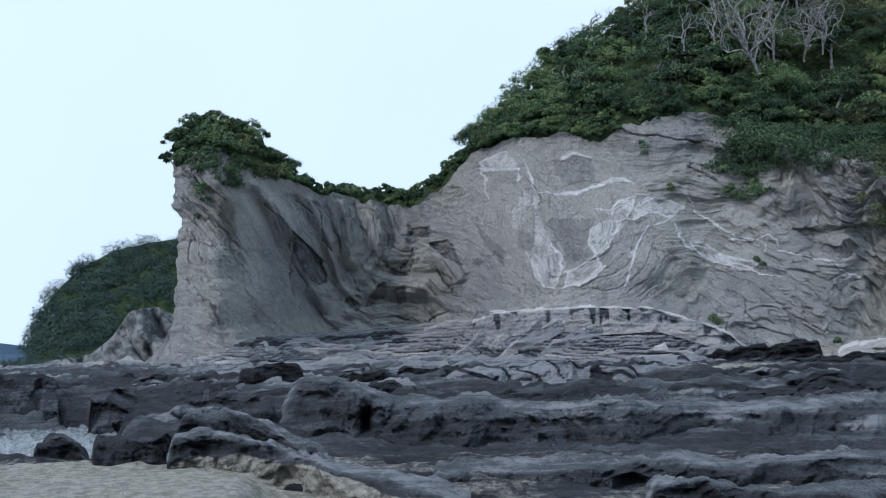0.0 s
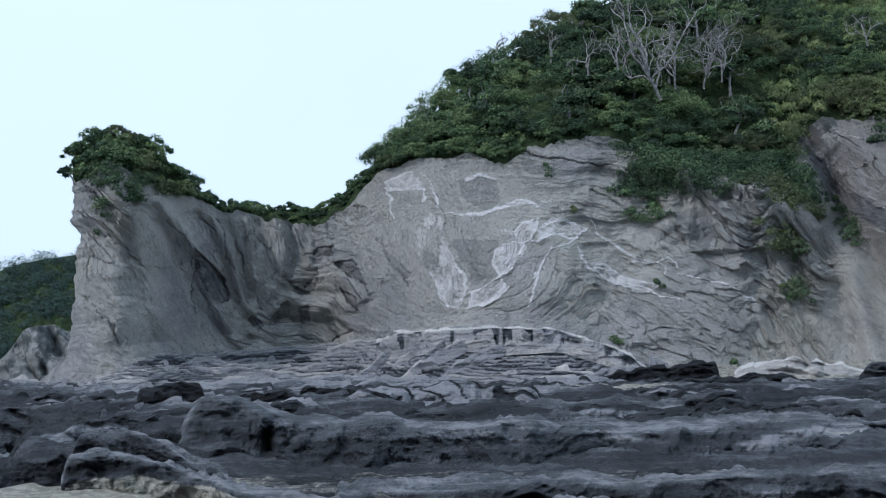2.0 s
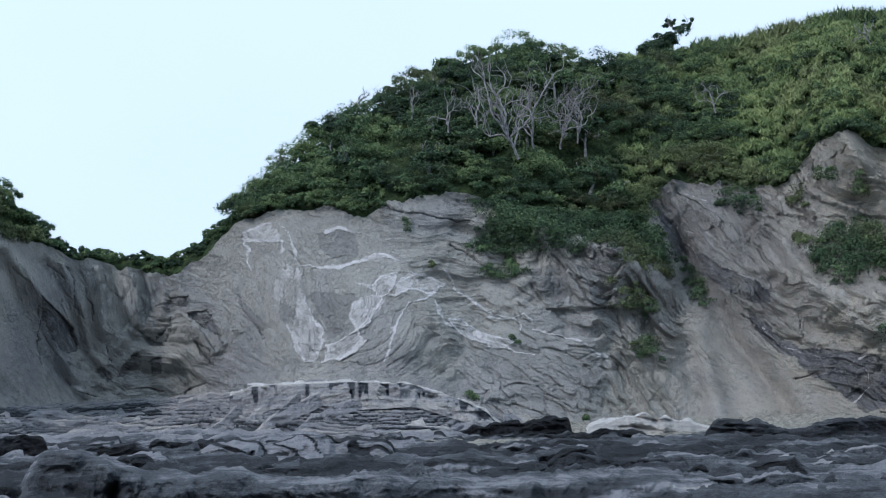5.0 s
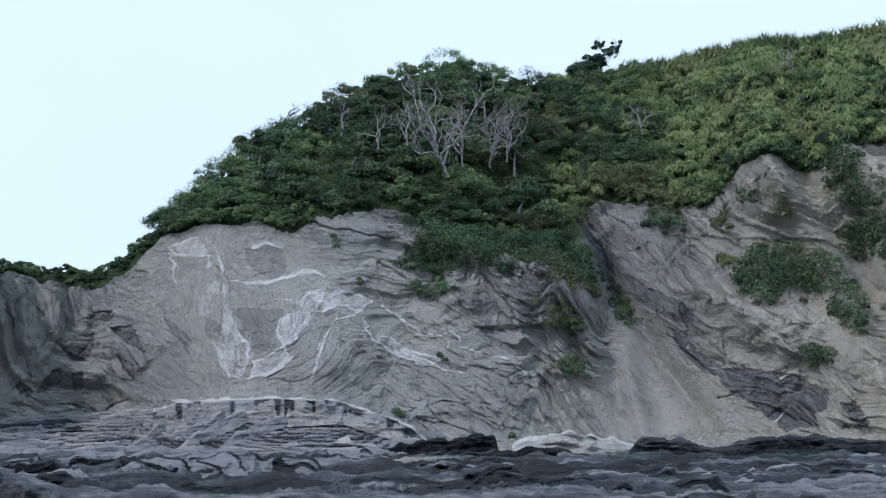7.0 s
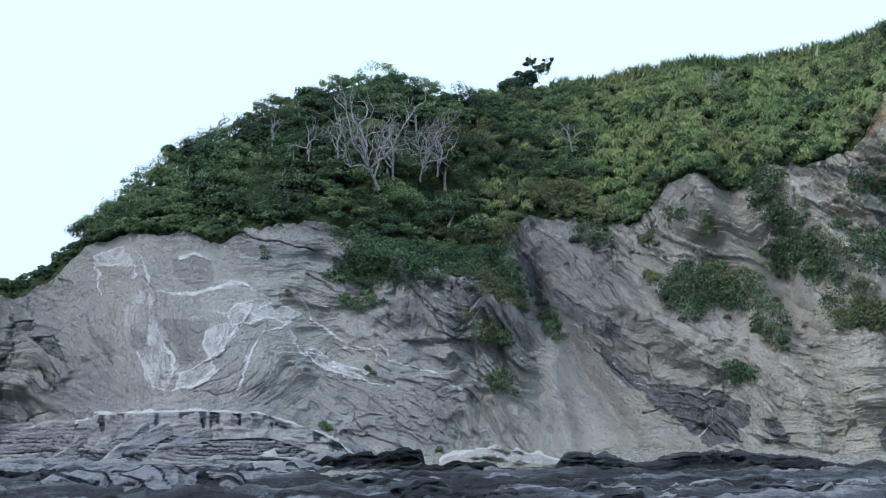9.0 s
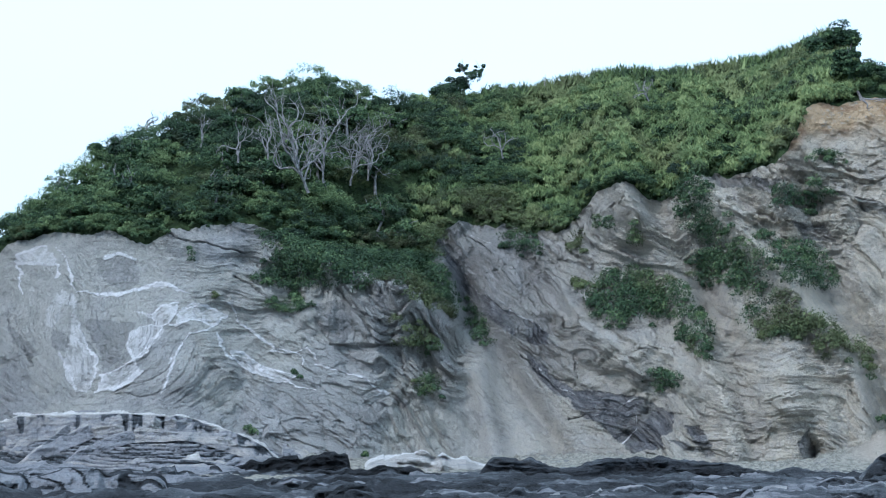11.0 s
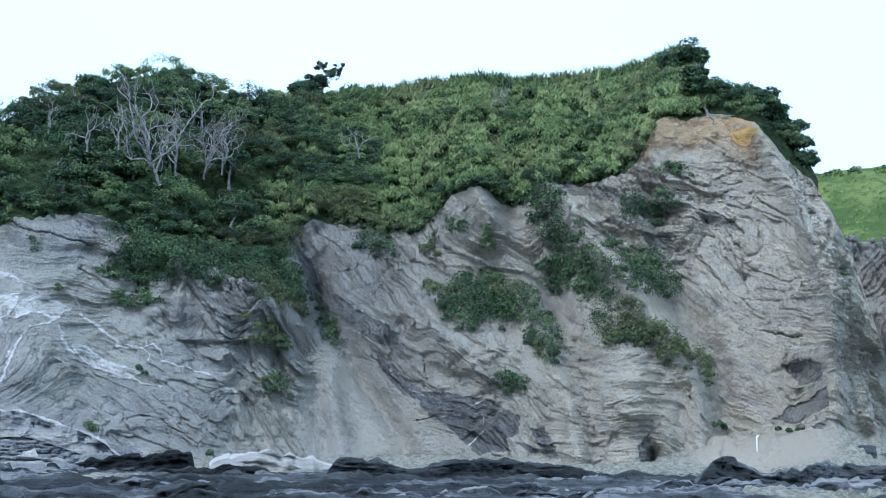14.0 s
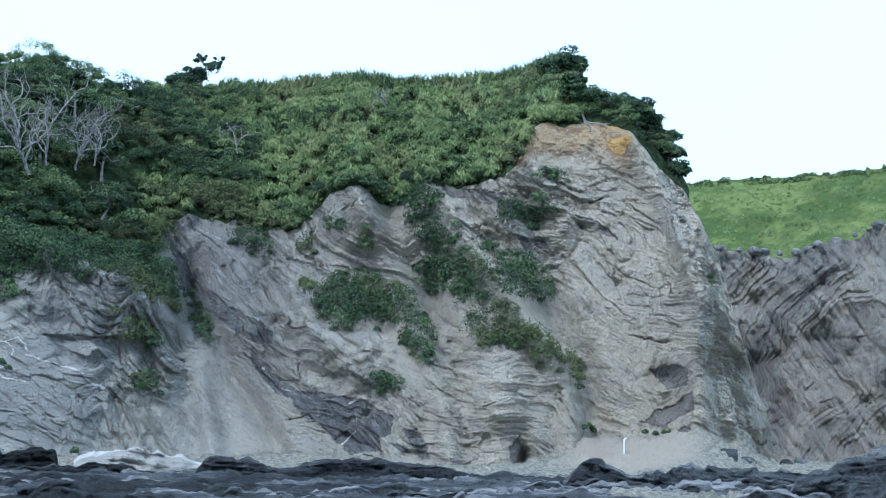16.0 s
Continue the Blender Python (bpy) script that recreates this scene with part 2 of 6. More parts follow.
def plain_rough(name, a, b, scale, rough=0.9, relief=0.1):
    m = Nodes(name)
    n, f = m.noise(scale, 6, 0.65), m.noise(scale * 9, 5, 0.7)
    col = m.mix(m.span(n, 0.3, 0.7), a, b)
    col = m.mix(m.span(f, 0.4, 0.7, 0.0, 0.35), col, tuple(v * 0.5 for v in a))
    return m.done(col, rough, m.bump(f, 0.7, relief), 0.2)


def water_material():
    m = Nodes("sea water")
    m.bsdf.inputs["Transmission Weight"].default_value = 0.0
    h = m.noise(3.5, 5, 0.65)
    return m.done((0.30, 0.34, 0.36), 0.10, m.bump(h, 1.0, 0.3), 0.9)


CLIFF, PLATFORM, SOIL, WATER = cliff_material(), platform_material(), soil_material(), water_material()
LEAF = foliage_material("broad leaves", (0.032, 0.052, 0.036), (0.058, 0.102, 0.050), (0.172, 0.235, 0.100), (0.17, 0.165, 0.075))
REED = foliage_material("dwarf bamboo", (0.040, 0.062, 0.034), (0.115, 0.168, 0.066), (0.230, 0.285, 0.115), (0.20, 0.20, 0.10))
# blue-green, with the haze of distance mixed into the leaf colours
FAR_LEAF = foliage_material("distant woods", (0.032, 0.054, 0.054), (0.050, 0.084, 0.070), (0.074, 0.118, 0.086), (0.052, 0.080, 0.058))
BARK = plain_rough("grey dead wood", (0.19, 0.185, 0.185), (0.37, 0.36, 0.36), 3.0, 0.9, 0.02)
GRASS = plain_rough("grassy slope", (0.065, 0.105, 0.028), (0.155, 0.200, 0.062), 0.11, 0.95, 0.3)
# the blue of the haze is painted into this hill's colours
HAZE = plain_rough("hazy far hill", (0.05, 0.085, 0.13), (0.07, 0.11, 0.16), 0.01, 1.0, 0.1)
HEAD_ROCK = plain_rough("distant grey rock", (0.13, 0.145, 0.15), (0.40, 0.41, 0.40), 0.45, 0.95, 2.0)
GROUND = plain_rough("sea floor and shore", (0.12, 0.12, 0.11), (0.2, 0.19, 0.17), 0.2, 0.9, 0.1)
STEEL = plain_rough("white painted steel", (0.78, 0.79, 0.80), (0.82, 0.82, 0.82), 2.0, 0.4, 0.002)

# ---- ground and water ----
def disc(name, radius, z, material, label, category):
    ring = np.array([0.0, 40, 120, 400, 1200, radius])
    a = np.linspace(0, 2 * np.pi, 97)
    v = np.stack([ring[:, None] * np.sin(a), ring[:, None] * np.cos(a), np.full((len(ring), 97), z)], -1)
    return tagged(new(name, mesh_of(name, v, grid_faces(len(ring), 97)[:, ::-1], material)), label, category, kind="structure")


disc("ground", 4500, -1.2, GROUND, "grey sandy sea floor and shore reaching the horizon", "ground")
disc("water", 4500, -0.72, WATER, "grey rippled sea water around the rocks", "water")

# ---- the cliff: bearing in degrees, then metres or degrees of rise ----
BASE_R = [(-13, 91), (-11, 87), (-9, 88), (-7, 93), (-5, 97), (-2, 97), (0, 94), (2, 88), (4.5, 82), (7, 78), (9.5, 76), (12, 76), (14.5, 75), (18, 75),
          (20, 77), (23, 80), (26, 80), (28, 78), (31, 77), (34, 76), (37.5, 75), (39, 78), (41, 80), (43, 80), (45, 78), (46.5, 78), (49.6, 86)]
BASE_E = [(-13, -0.2), (-11, 0.4), (-9.4, 1.0), (-6, 1.2), (-1, 1.45), (2, 1.8), (6, 2.1), (9.7, 2.0), (12.4, 0.9), (14.5, 0.0), (18, -0.2), (30, -0.2), (34, -0.5), (38, -0.4),
          (41, 1.0), (46.2, 1.2), (48.7, 0.3), (49.6, 0.0)]
LEAN_BACK = [(-13, 3), (-8, 3), (-5, 2), (0, 3), (4.5, 6), (9, 9), (14, 10), (20, 12), (28, 12), (34, 11), (40, 9), (44, 8), (46, 6), (49.6, 0.5)]
RIM_E = [(-13, 8.8), (-12.4, 9.0), (-11, 10.0), (-9.5, 9.3), (-8.3, 8.6), (-7, 8.3), (-6, 7.7), (-4, 7.5), (-1.1, 7.05), (0, 8.0), (1.35, 9.4), (3, 10.0), (6, 10.25), (7.5, 9.9), (8.9, 10.5),
         (11.5, 11.0), (13.3, 10.5), (14.2, 9.7), (16, 9.3), (18, 9.2), (20, 8.9), (20.8, 9.3), (21.3, 10.6), (22.2, 11.2), (25.8, 10.5), (27.4, 10.7), (28.2, 11.6), (29, 12.3), (30, 12.5), (31, 12.1), (32, 11.9), (33.3, 12.7), (37, 13.2), (37.6, 13.7),
         (38.1, 14.6), (38.6, 15.5), (39.3, 15.75), (40.2, 15.65), (41, 15.7), (41.8, 15.9), (42.6, 15.6), (43.1, 15.1), (43.6, 14.5), (44.4, 13.7), (45.6, 12.9), (46.2, 11.6), (47.2, 9.5), (47.9, 6.7), (48.6, 4.1), (49.6, 0.05)]
CREST_E = [(-13, 9.8), (-12.4, 10.3), (-11.9, 10.8), (-10.7, 11.2), (-9.9, 10.7), (-9, 10.5), (-8.3, 10.0), (-7.2, 8.8), (-5.9, 8.0), (-4.3, 7.8), (-1.1, 7.6), (-0.1, 8.4), (1.4, 9.6),
           (1.8, 10.0), (2.8, 11.1), (4.2, 12.6), (5.7, 13.6), (7, 14.5), (9.8, 15.8), (12.5, 16.8), (15.3, 17.3), (17, 16.8), (19, 16.5), (20.8, 16.6), (23.5, 16.7), (27.5, 17.4), (30, 17.6),
           (33.4, 17.5), (37.5, 17.9), (39.5, 18.2), (40.8, 18.2), (41.4, 17.0), (42.4, 16.4), (43.6, 15.9), (44.5, 14.9), (45.6, 13.4), (46.2, 11.9), (47.2, 9.6), (47.9, 6.8), (48.6, 4.2), (49.6, 0.1)]
CREST_BACK = [(-13, 4), (-8, 4), (-4, 3), (0, 3), (3, 6), (6, 12), (10, 17), (15, 20), (37, 20), (42, 8), (45, 4), (49.6, 0.6)]
# lie of the beds over the face: bearing, rise, slope in degrees (up to the right), how far they stand out
STRATA = [(-10.97, 6.83, -40, 0.8), (-11.43, 3.26, -35, 0.7), (-11.89, 1.24, -15, 0.6), (-9.22, 4.79, -58, 0.4), (-7.72, 6.6, -60, 0.7), (-8.71, 2.21, -45, 0.3), (-6.44, 3.22, -58, 0.5), (-6.19, 6.86, -50, 0.8), (-4.64, 6.08, -72, 0.8), (-2.81, 6.07, -62, 0.8), (-4.65, 1.12, -5, 0.6), (-2.58, 1.34, 0, 0.6), (-3.87, 3.19, -50, 0.5), (-2.04, 3.96, -10, 0.9), (-0.47, 3.14, -50, 0.9), (0.09, 6.04, -15, 0.8), (-0.97, 6.58, 10, 0.6), (1.17, 7.89, 35, 0.4), (1.14, 5.24, -50, 0.5), (2.46, 4.68, -60, 0.5), (1.9, 2.57, -30, 0.5)]
STRATA += [(3.33, 8.92, 20, 0.3), (6.01, 8.6, 10, 0.3), (3.8, 5.19, -65, 0.3), (5.94, 5.41, -55, 0.3), (7.54, 5.11, 55, 0.4), (6.7, 3.53, 25, 0.4), (9.38, 4.53, 55, 0.5), (8.68, 8.0, 0, 0.4), (10.76, 6.08, -5, 0.5), (12.82, 4.43, -35, 0.6), (13.78, 2.3, -20, 0.2), (10.12, 2.66, 25, 0.3), (10.07, 9.81, -14, 0.9), (12.14, 7.62, -30, 0.8), (14.43, 5.69, -30, 0.6), (16.43, 3.78, -12, 0.6), (17.85, 6.85, -40, 0.8), (16.32, 1.18, -20, 0.3), (20.25, 4.16, -45, 0.8), (20.1, 1.08, -50, 0.5), (21.59, 6.15, -60, 0.4)]
STRATA += [(21.9, 9.88, -50, 0.8), (23.76, 9.69, -42, 1.0), (25.42, 7.62, -40, 1.0), (26.43, 9.5, -42, 1.0), (29.09, 11.15, -38, 1.0), (30.74, 9.58, -15, 1.0), (29.68, 8.24, -30, 0.8), (24.41, 6.02, -35, 0.9), (26.6, 3.17, -40, 0.9), (25.59, 1.85, -40, 0.15), (23.47, 2.86, -50, 0.2), (29.74, 4.53, -35, 0.7), (29.27, 1.38, -20, 0.7), (32.41, 2.46, -45, 0.6), (33.18, 6.95, -35, 0.7), (32.66, 5.09, -30, 0.5), (34.52, 3.0, -8, 0.7), (35.31, 4.85, -12, 0.8), (34.53, 0.66, -5, 0.5), (34.51, 10.94, -30, 1.0), (36.4, 11.73, -32, 1.0)]
STRATA += [(35.85, 9.08, -25, 0.9), (39.37, 13.8, -8, 1.0), (40.96, 12.97, -10, 1.0), (39.87, 10.9, -22, 0.8), (38.79, 9.86, -15, 0.7), (41.15, 8.77, -40, 0.4), (39.81, 6.69, -30, 0.3), (42.38, 5.63, -25, 0.4), (43.7, 7.17, -15, 0.8), (45.04, 9.22, -15, 0.6), (45.7, 6.11, -20, 0.7), (42.33, 3.04, -30, 0.3), (38.72, 3.29, -10, 0.9), (40.0, 2.0, -60, 0.5), (37.15, 2.5, 10, 0.6), (38.43, 0.7, 0, 0.3), (45.6, 3.04, 40, 0.6), (43.83, 12.11, -20, 0.6), (45.85, 10.74, -70, 0.7), (46.97, 6.6, -65, 0.7), (47.33, 3.03, -60, 0.8)]
# pale areas and veins
PALE_AREAS = [[(3.79, 7.5), (4.51, 7.25), (4.55, 6.82), (4.31, 6.64), (3.83, 6.92), (3.77, 6.25), (3.54, 5.86), (3.28, 6.0), (3.35, 6.93)], [(4.36, 6.64), (4.67, 5.97), (5.13, 5.16), (5.51, 4.22), (5.69, 3.88), (5.09, 2.99), (4.74, 3.05), (4.43, 3.45), (4.18, 4.12), (4.33, 5.18), (4.22, 6.25)], [(5.57, 3.08), (5.9, 3.82), (6.71, 4.2), (7.25, 4.37), (7.4, 3.84), (6.96, 3.4), (6.16, 3.15)], [(7.2, 4.4), (6.84, 5.07), (7.15, 5.78), (7.83, 6.08), (8.41, 5.96), (8.49, 5.75), (8.07, 5.1), (7.66, 4.57)], [(7.17, 6.66), (7.89, 6.56), (8.39, 6.95), (9.11, 7.03), (8.96, 6.53), (8.63, 6.14), (8.09, 5.97), (7.92, 6.37)]]
PALE_AREAS += [[(8.95, 6.08), (9.13, 6.66), (9.86, 7.04), (10.39, 6.89), (11.31, 6.59), (10.9, 6.29), (9.97, 6.32)], [(11.57, 4.84), (12.18, 4.92), (12.82, 4.43), (13.85, 4.05), (14.62, 3.84), (14.14, 3.54), (12.93, 3.85), (12.28, 4.05)], [(1.86, 9.12), (3.07, 9.51), (3.47, 9.05), (3.65, 8.6), (3.06, 8.6), (2.39, 8.67)]]
PALE = [[(1.93, 8.67), (2.11, 7.87), (2.29, 7.21)], [(3.61, 9.39), (4.0, 8.64), (4.38, 7.71), (4.64, 7.35)], [(4.7, 7.43), (5.45, 7.34), (6.52, 7.47), (7.61, 7.82), (8.68, 7.87), (9.6, 7.44)], [(8.41, 2.96), (8.69, 3.62), (8.99, 4.54), (9.27, 5.2), (9.68, 5.72), (10.35, 5.83), (11.03, 6.28)], [(8.76, 6.09), (9.7, 6.3), (10.76, 6.16), (11.3, 6.54)], [(8.36, 5.88), (7.8, 4.97), (7.31, 4.42)], [(5.49, 3.03), (6.42, 3.14), (7.09, 3.39), (7.56, 3.83)], [(4.56, 5.97), (5.13, 5.11), (5.69, 3.88)], [(3.92, 4.66), (4.44, 3.85), (4.74, 3.1)], [(11.32, 7.12), (11.96, 6.31), (12.86, 5.75), (13.5, 5.2), (14.66, 4.89), (14.9, 4.36)], [(13.36, 5.07), (14.27, 4.91), (15.06, 5.14), (15.43, 4.6)]]
PALE += [[(15.42, 4.34), (16.31, 4.05), (17.71, 3.74), (18.69, 3.05), (18.18, 2.94)], [(10.88, 5.68), (11.25, 4.74), (11.64, 4.6)], [(12.8, 4.03), (13.84, 3.82), (14.6, 3.37), (15.51, 3.24)], [(1.94, 8.81), (2.79, 8.61), (3.65, 8.6), (3.64, 8.06)], [(5.75, 9.01), (6.43, 9.18), (7.1, 9.05)], [(2.15, 1.99), (4.8, 1.83), (7.45, 1.93), (10.1, 1.81), (12.17, 0.89), (14.34, -0.12)], [(9.45, 6.78), (10.25, 6.97), (10.91, 6.76)], [(7.07, 5.6), (6.92, 5.07), (7.25, 4.5)]]
SEAMS = [[(21.26, 10.98), (21.74, 9.79), (22.5, 8.74), (23.18, 7.81), (24.38, 7.02), (25.72, 6.35), (26.39, 5.82), (26.44, 5.24)], [(25.19, 4.82), (25.98, 4.11), (26.77, 3.32), (27.83, 2.87)], [(27.29, 2.01), (28.61, 2.01), (30.45, 2.79)], [(30.19, 2.4), (30.43, 1.36), (29.77, 0.71)], [(22.48, 10.6), (23.7, 9.94), (25.19, 8.74)], [(26.52, 5.3), (27.71, 4.5), (27.83, 3.19)]]
# dark patches and lines in hollows, their shade painted, and patches of darker shale
HOLLOW_DARKS = [[(-7.08, 6.03), (-6.44, 5.43), (-5.67, 4.65), (-5.57, 3.66), (-5.93, 3.42), (-6.57, 4.13), (-7.0, 5.04)], [(-3.74, 2.41), (-3.22, 3.45), (-2.83, 3.57), (-2.7, 2.91), (-3.35, 2.4)], [(-2.31, 3.17), (-1.78, 3.43), (-1.74, 2.51), (-2.18, 2.38)], [(-2.82, 4.75), (-2.3, 4.28), (-1.78, 3.95), (-2.43, 3.91)], [(-4.65, 2.73), (-4.31, 2.94), (-3.87, 2.41), (-4.18, 2.1)], [(-0.64, 5.26), (0.21, 5.51), (0.91, 4.23), (0.07, 4.72)], [(-0.31, 4.14), (0.32, 3.66), (0.63, 2.86), (-0.08, 3.45)], [(-1.5, 6.06), (-0.71, 6.11), (-0.71, 5.52), (-1.45, 5.58)]]
CRACK_SHADOWS = [[(-8.28, 7.37), (-7.72, 6.6), (-7.21, 5.82)], [(-7.0, 4.39), (-6.31, 3.35), (-5.88, 2.31), (-5.29, 1.83), (-4.52, 1.74)], [(-7.33, 5.56), (-7.2, 4.78), (-7.25, 3.75), (-6.82, 3.1)], [(-6.7, 7.56), (-6.06, 6.73)], [(-5.03, 6.34), (-4.77, 5.03), (-4.26, 3.98), (-4.0, 3.19)], [(-4.25, 7.0), (-3.6, 5.94)], [(-3.46, 7.13), (-2.68, 6.07), (-2.56, 5.28)], [(-5.88, 7.39), (-5.54, 6.73), (-5.67, 5.56), (-5.16, 5.03)], [(-3.87, 1.83), (-2.58, 1.92), (-1.54, 1.79)], [(-1.28, 1.05), (-0.49, 1.69), (0.3, 1.94)], [(1.68, 6.29), (2.2, 5.22), (2.98, 4.28)], [(1.76, 2.18), (2.15, 1.91)], [(-11.73, 8.6), (-10.74, 7.85), (-9.74, 7.1)], [(-11.47, 6.82), (-10.22, 5.81), (-9.35, 5.04)], [(-12.16, 3.77), (-11.18, 2.88), (-10.56, 1.73)]]
CRACK_SHADOWS += [[(-1.65, 4.21), (-1.51, 5.0), (-2.04, 4.22)], [(8.22, 10.53), (9.55, 10.09), (11.14, 9.77), (12.73, 9.44), (13.64, 8.98)], [(11.76, 8.43), (12.67, 7.73), (13.56, 6.99)]]
CRACKS_MORE = [[(27.6, 5.42), (27.52, 4.37), (27.65, 3.19)], [(25.11, 4.67), (26.06, 3.74), (27.18, 2.92)], [(22.07, 5.69), (22.48, 5.05), (22.89, 4.67)], [(22.26, 10.82), (22.94, 10.32), (23.76, 9.69)], [(20.95, 10.76), (21.38, 9.86)], [(27.16, 1.75), (28.2, 2.02), (29.0, 1.38)], [(34.51, 8.81), (35.58, 8.29), (36.12, 7.49)], [(42.34, 9.41), (42.44, 8.23)], [(43.16, 5.88), (44.68, 5.61)], [(37.21, 13.04), (38.82, 12.23), (40.15, 12.34)]]
SHALE_AREAS = [[(4.94, 6.23), (7.3, 6.18), (6.79, 5.13), (6.4, 4.39), (5.83, 4.09), (5.53, 4.89)], [(3.6, 5.73), (4.26, 5.45), (4.24, 4.65), (3.58, 4.93)], [(1.68, 6.02), (2.34, 5.48), (3.04, 4.54), (2.72, 4.36), (2.06, 4.96)], [(5.22, 9.02), (7.1, 9.11), (7.34, 8.04), (6.53, 7.58), (5.47, 8.35)], [(15.41, 7.23), (16.84, 7.29), (17.43, 6.09), (16.88, 5.33), (15.48, 5.91)], [(18.11, 8.14), (18.52, 7.73), (18.86, 6.67), (18.31, 6.96)], [(18.33, 6.31), (18.83, 6.03), (18.89, 4.73), (18.27, 5.01)], [(18.95, 3.17), (20.44, 2.99), (19.66, 2.38), (18.92, 2.66)]]
SHALE_MORE = [[(20.86, 10.84), (21.26, 10.98), (21.74, 9.79), (22.5, 8.74), (23.18, 7.81), (24.38, 7.02), (25.72, 6.35), (26.39, 5.82), (26.38, 5.24), (25.85, 5.24), (25.19, 5.43), (24.12, 6.22), (23.05, 7.01), (22.24, 7.67), (21.64, 8.99)], [(25.19, 4.82), (25.59, 4.72), (26.78, 3.71), (27.83, 2.98), (29.4, 2.76), (30.46, 2.92), (30.45, 2.5), (29.14, 2.4), (27.69, 2.56), (26.51, 3.08), (25.58, 4.14)], [(27.3, 3.19), (30.72, 2.79), (32.0, 2.0), (32.04, 1.23), (31.33, 0.97), (31.58, 0.32), (30.15, 0.2), (29.77, 0.71), (29.12, 1.1), (28.6, 1.49), (27.82, 2.01), (27.3, 2.66)], [(32.37, 1.55), (33.21, 1.43), (33.69, 0.65), (33.93, 0.09), (33.48, 0.08), (32.9, 0.9)], [(31.64, 0.81), (32.56, 0.74), (33.35, 0.31), (32.43, 0.38)]]
# nose hollows, cave and rim band: shade coloured in; last two are dark patches
NOSE_DARKS = [[(43.93, 4.32), (44.9, 4.57), (45.69, 4.31), (45.67, 3.55), (44.86, 3.37)], [(44.85, 2.78), (45.91, 3.29), (46.01, 2.53), (45.07, 2.02), (44.57, 1.72), (43.52, 1.89)], [(44.25, 1.06), (45.56, 1.77), (45.85, 1.52), (44.79, 0.96)], [(33.96, 12.9), (36.13, 12.66), (37.26, 12.38), (36.99, 11.83), (35.86, 12.21), (34.37, 12.4)], [(37.45, 0.64), (37.92, 1.26), (38.33, 0.44), (38.32, -0.38), (37.75, -0.39)], [(40.41, 11.41), (41.98, 10.85), (42.49, 10.32), (40.92, 10.67)], [(37.73, 10.66), (39.07, 10.51), (39.59, 9.72), (38.26, 9.73)]]
# a smooth apron of fallen fines
APRON = [[(23.13, 5.15), (25.51, 4.33), (26.89, 2.0), (29.81, 0.04), (23.58, -0.18), (22.44, 2.84)]]
# the edge where the nose turns away: rise, bearing
NOSE_EDGE = [(-1, 46.9), (0.0, 46.8), (3.1, 46.35), (6.8, 46.05), (10.2, 45.1), (12.8, 44.5), (14.5, 43.6), (16, 42.8)]
# bosses (minus) and hollows (plus): bearing, rise, half-width, half-height, metres
FORMS = []
FORMS += [(-6.5, 3.5, 2.2, 2.6, 1.5),
          (-2.0, 4.0, 2.0, 2.0, 0.4),
          (-10.5, 4.0, 1.2, 5.0, -1.5),
          (3.5, 6.5, 1.2, 3.0, -0.8),
          (8.5, 4.0, 2.2, 2.2, -1.2),
          (15.5, 7.5, 1.2, 1.6, -1.2),
          (19.3, 7.0, 1.4, 1.8, -1.8),
          (22.6, 7.0, 0.7, 3.0, 2.2),
          (24.0, 3.0, 1.8, 2.0, 1.0),
          (29.8, 11.0, 1.1, 1.8, -1.6),
          (30.6, 4.5, 1.6, 1.6, -1.4),
          (32.8, 2.5, 0.8, 2.0, -1.0),
          (34.0, 7.0, 0.8, 4.0, 1.0),
          (37.0, 3.0, 1.3, 2.2, -2.2)]
FORMS += [(39.0, 1.5, 1.0, 2.6, -1.8),
          (38.2, 0.2, 0.3, 0.6, 1.1),
          (44.8, 3.3, 1.2, 1.6, 0.8),
          (44.6, 4.0, 0.6, 0.5, 0.6),
          (45.2, 2.7, 0.6, 0.6, 0.6),
          (44.8, 1.6, 0.6, 0.4, 0.5),
          (46.2, 6.0, 0.6, 6.0, -1.6),
          (41.5, 9.0, 2.0, 4.0, -0.8)]


# ribs (minus) and gullies (plus) running down the face: course in bearing and rise, half-width, metres
RIBS = []
RIBS += [([(14.5, 9.3), (20.0, 7.3), (22.4, 5.6), (23.3, 3.0), (24.2, -1.5)], 0.55, -1.2),
         ([(20.9, 11.2), (22.3, 8.5), (23.4, 6.2), (24.8, 3.5), (26.5, 1.0), (27.5, -1.0)], 0.5, 1.3),
         ([(29.7, 12.6), (31.5, 9.5), (33.4, 6.0), (34.4, 2.0), (35.0, -1.5)], 0.55, -1.7),
         ([(31.7, 11.5), (33.2, 8.8), (34.9, 5.8), (35.4, 3.0), (35.8, -1.5)], 0.45, 0.6),
         ([(33.5, 12.6), (36.2, 9.0), (38.5, 6.0), (40.2, 3.5), (40.5, 0.0)], 0.65, -1.8),
         ([(38.6, 11.0), (39.7, 7.0), (41.2, 4.0), (41.7, 1.5), (42.0, -1.5)], 0.8, 1.5)]
RIBS += [([(43.3, 14.8), (45.2, 11.0), (46.5, 7.0), (47.3, 3.0), (47.8, 0.0)], 0.5, -1.6),
         ([(25.5, 10.0), (27.5, 7.0), (29.0, 5.0)], 0.4, -0.8),
         ([(26.5, 6.2), (28.0, 4.2), (29.5, 3.4)], 0.4, 0.9),
         ([(-8.6, 8.0), (-6.9, 5.6), (-6.2, 3.6), (-5.2, 1.8)], 0.35, -1.1),
         ([(-1.2, 7.0), (-0.6, 5.0), (0.6, 3.6)], 0.3, -0.6)]
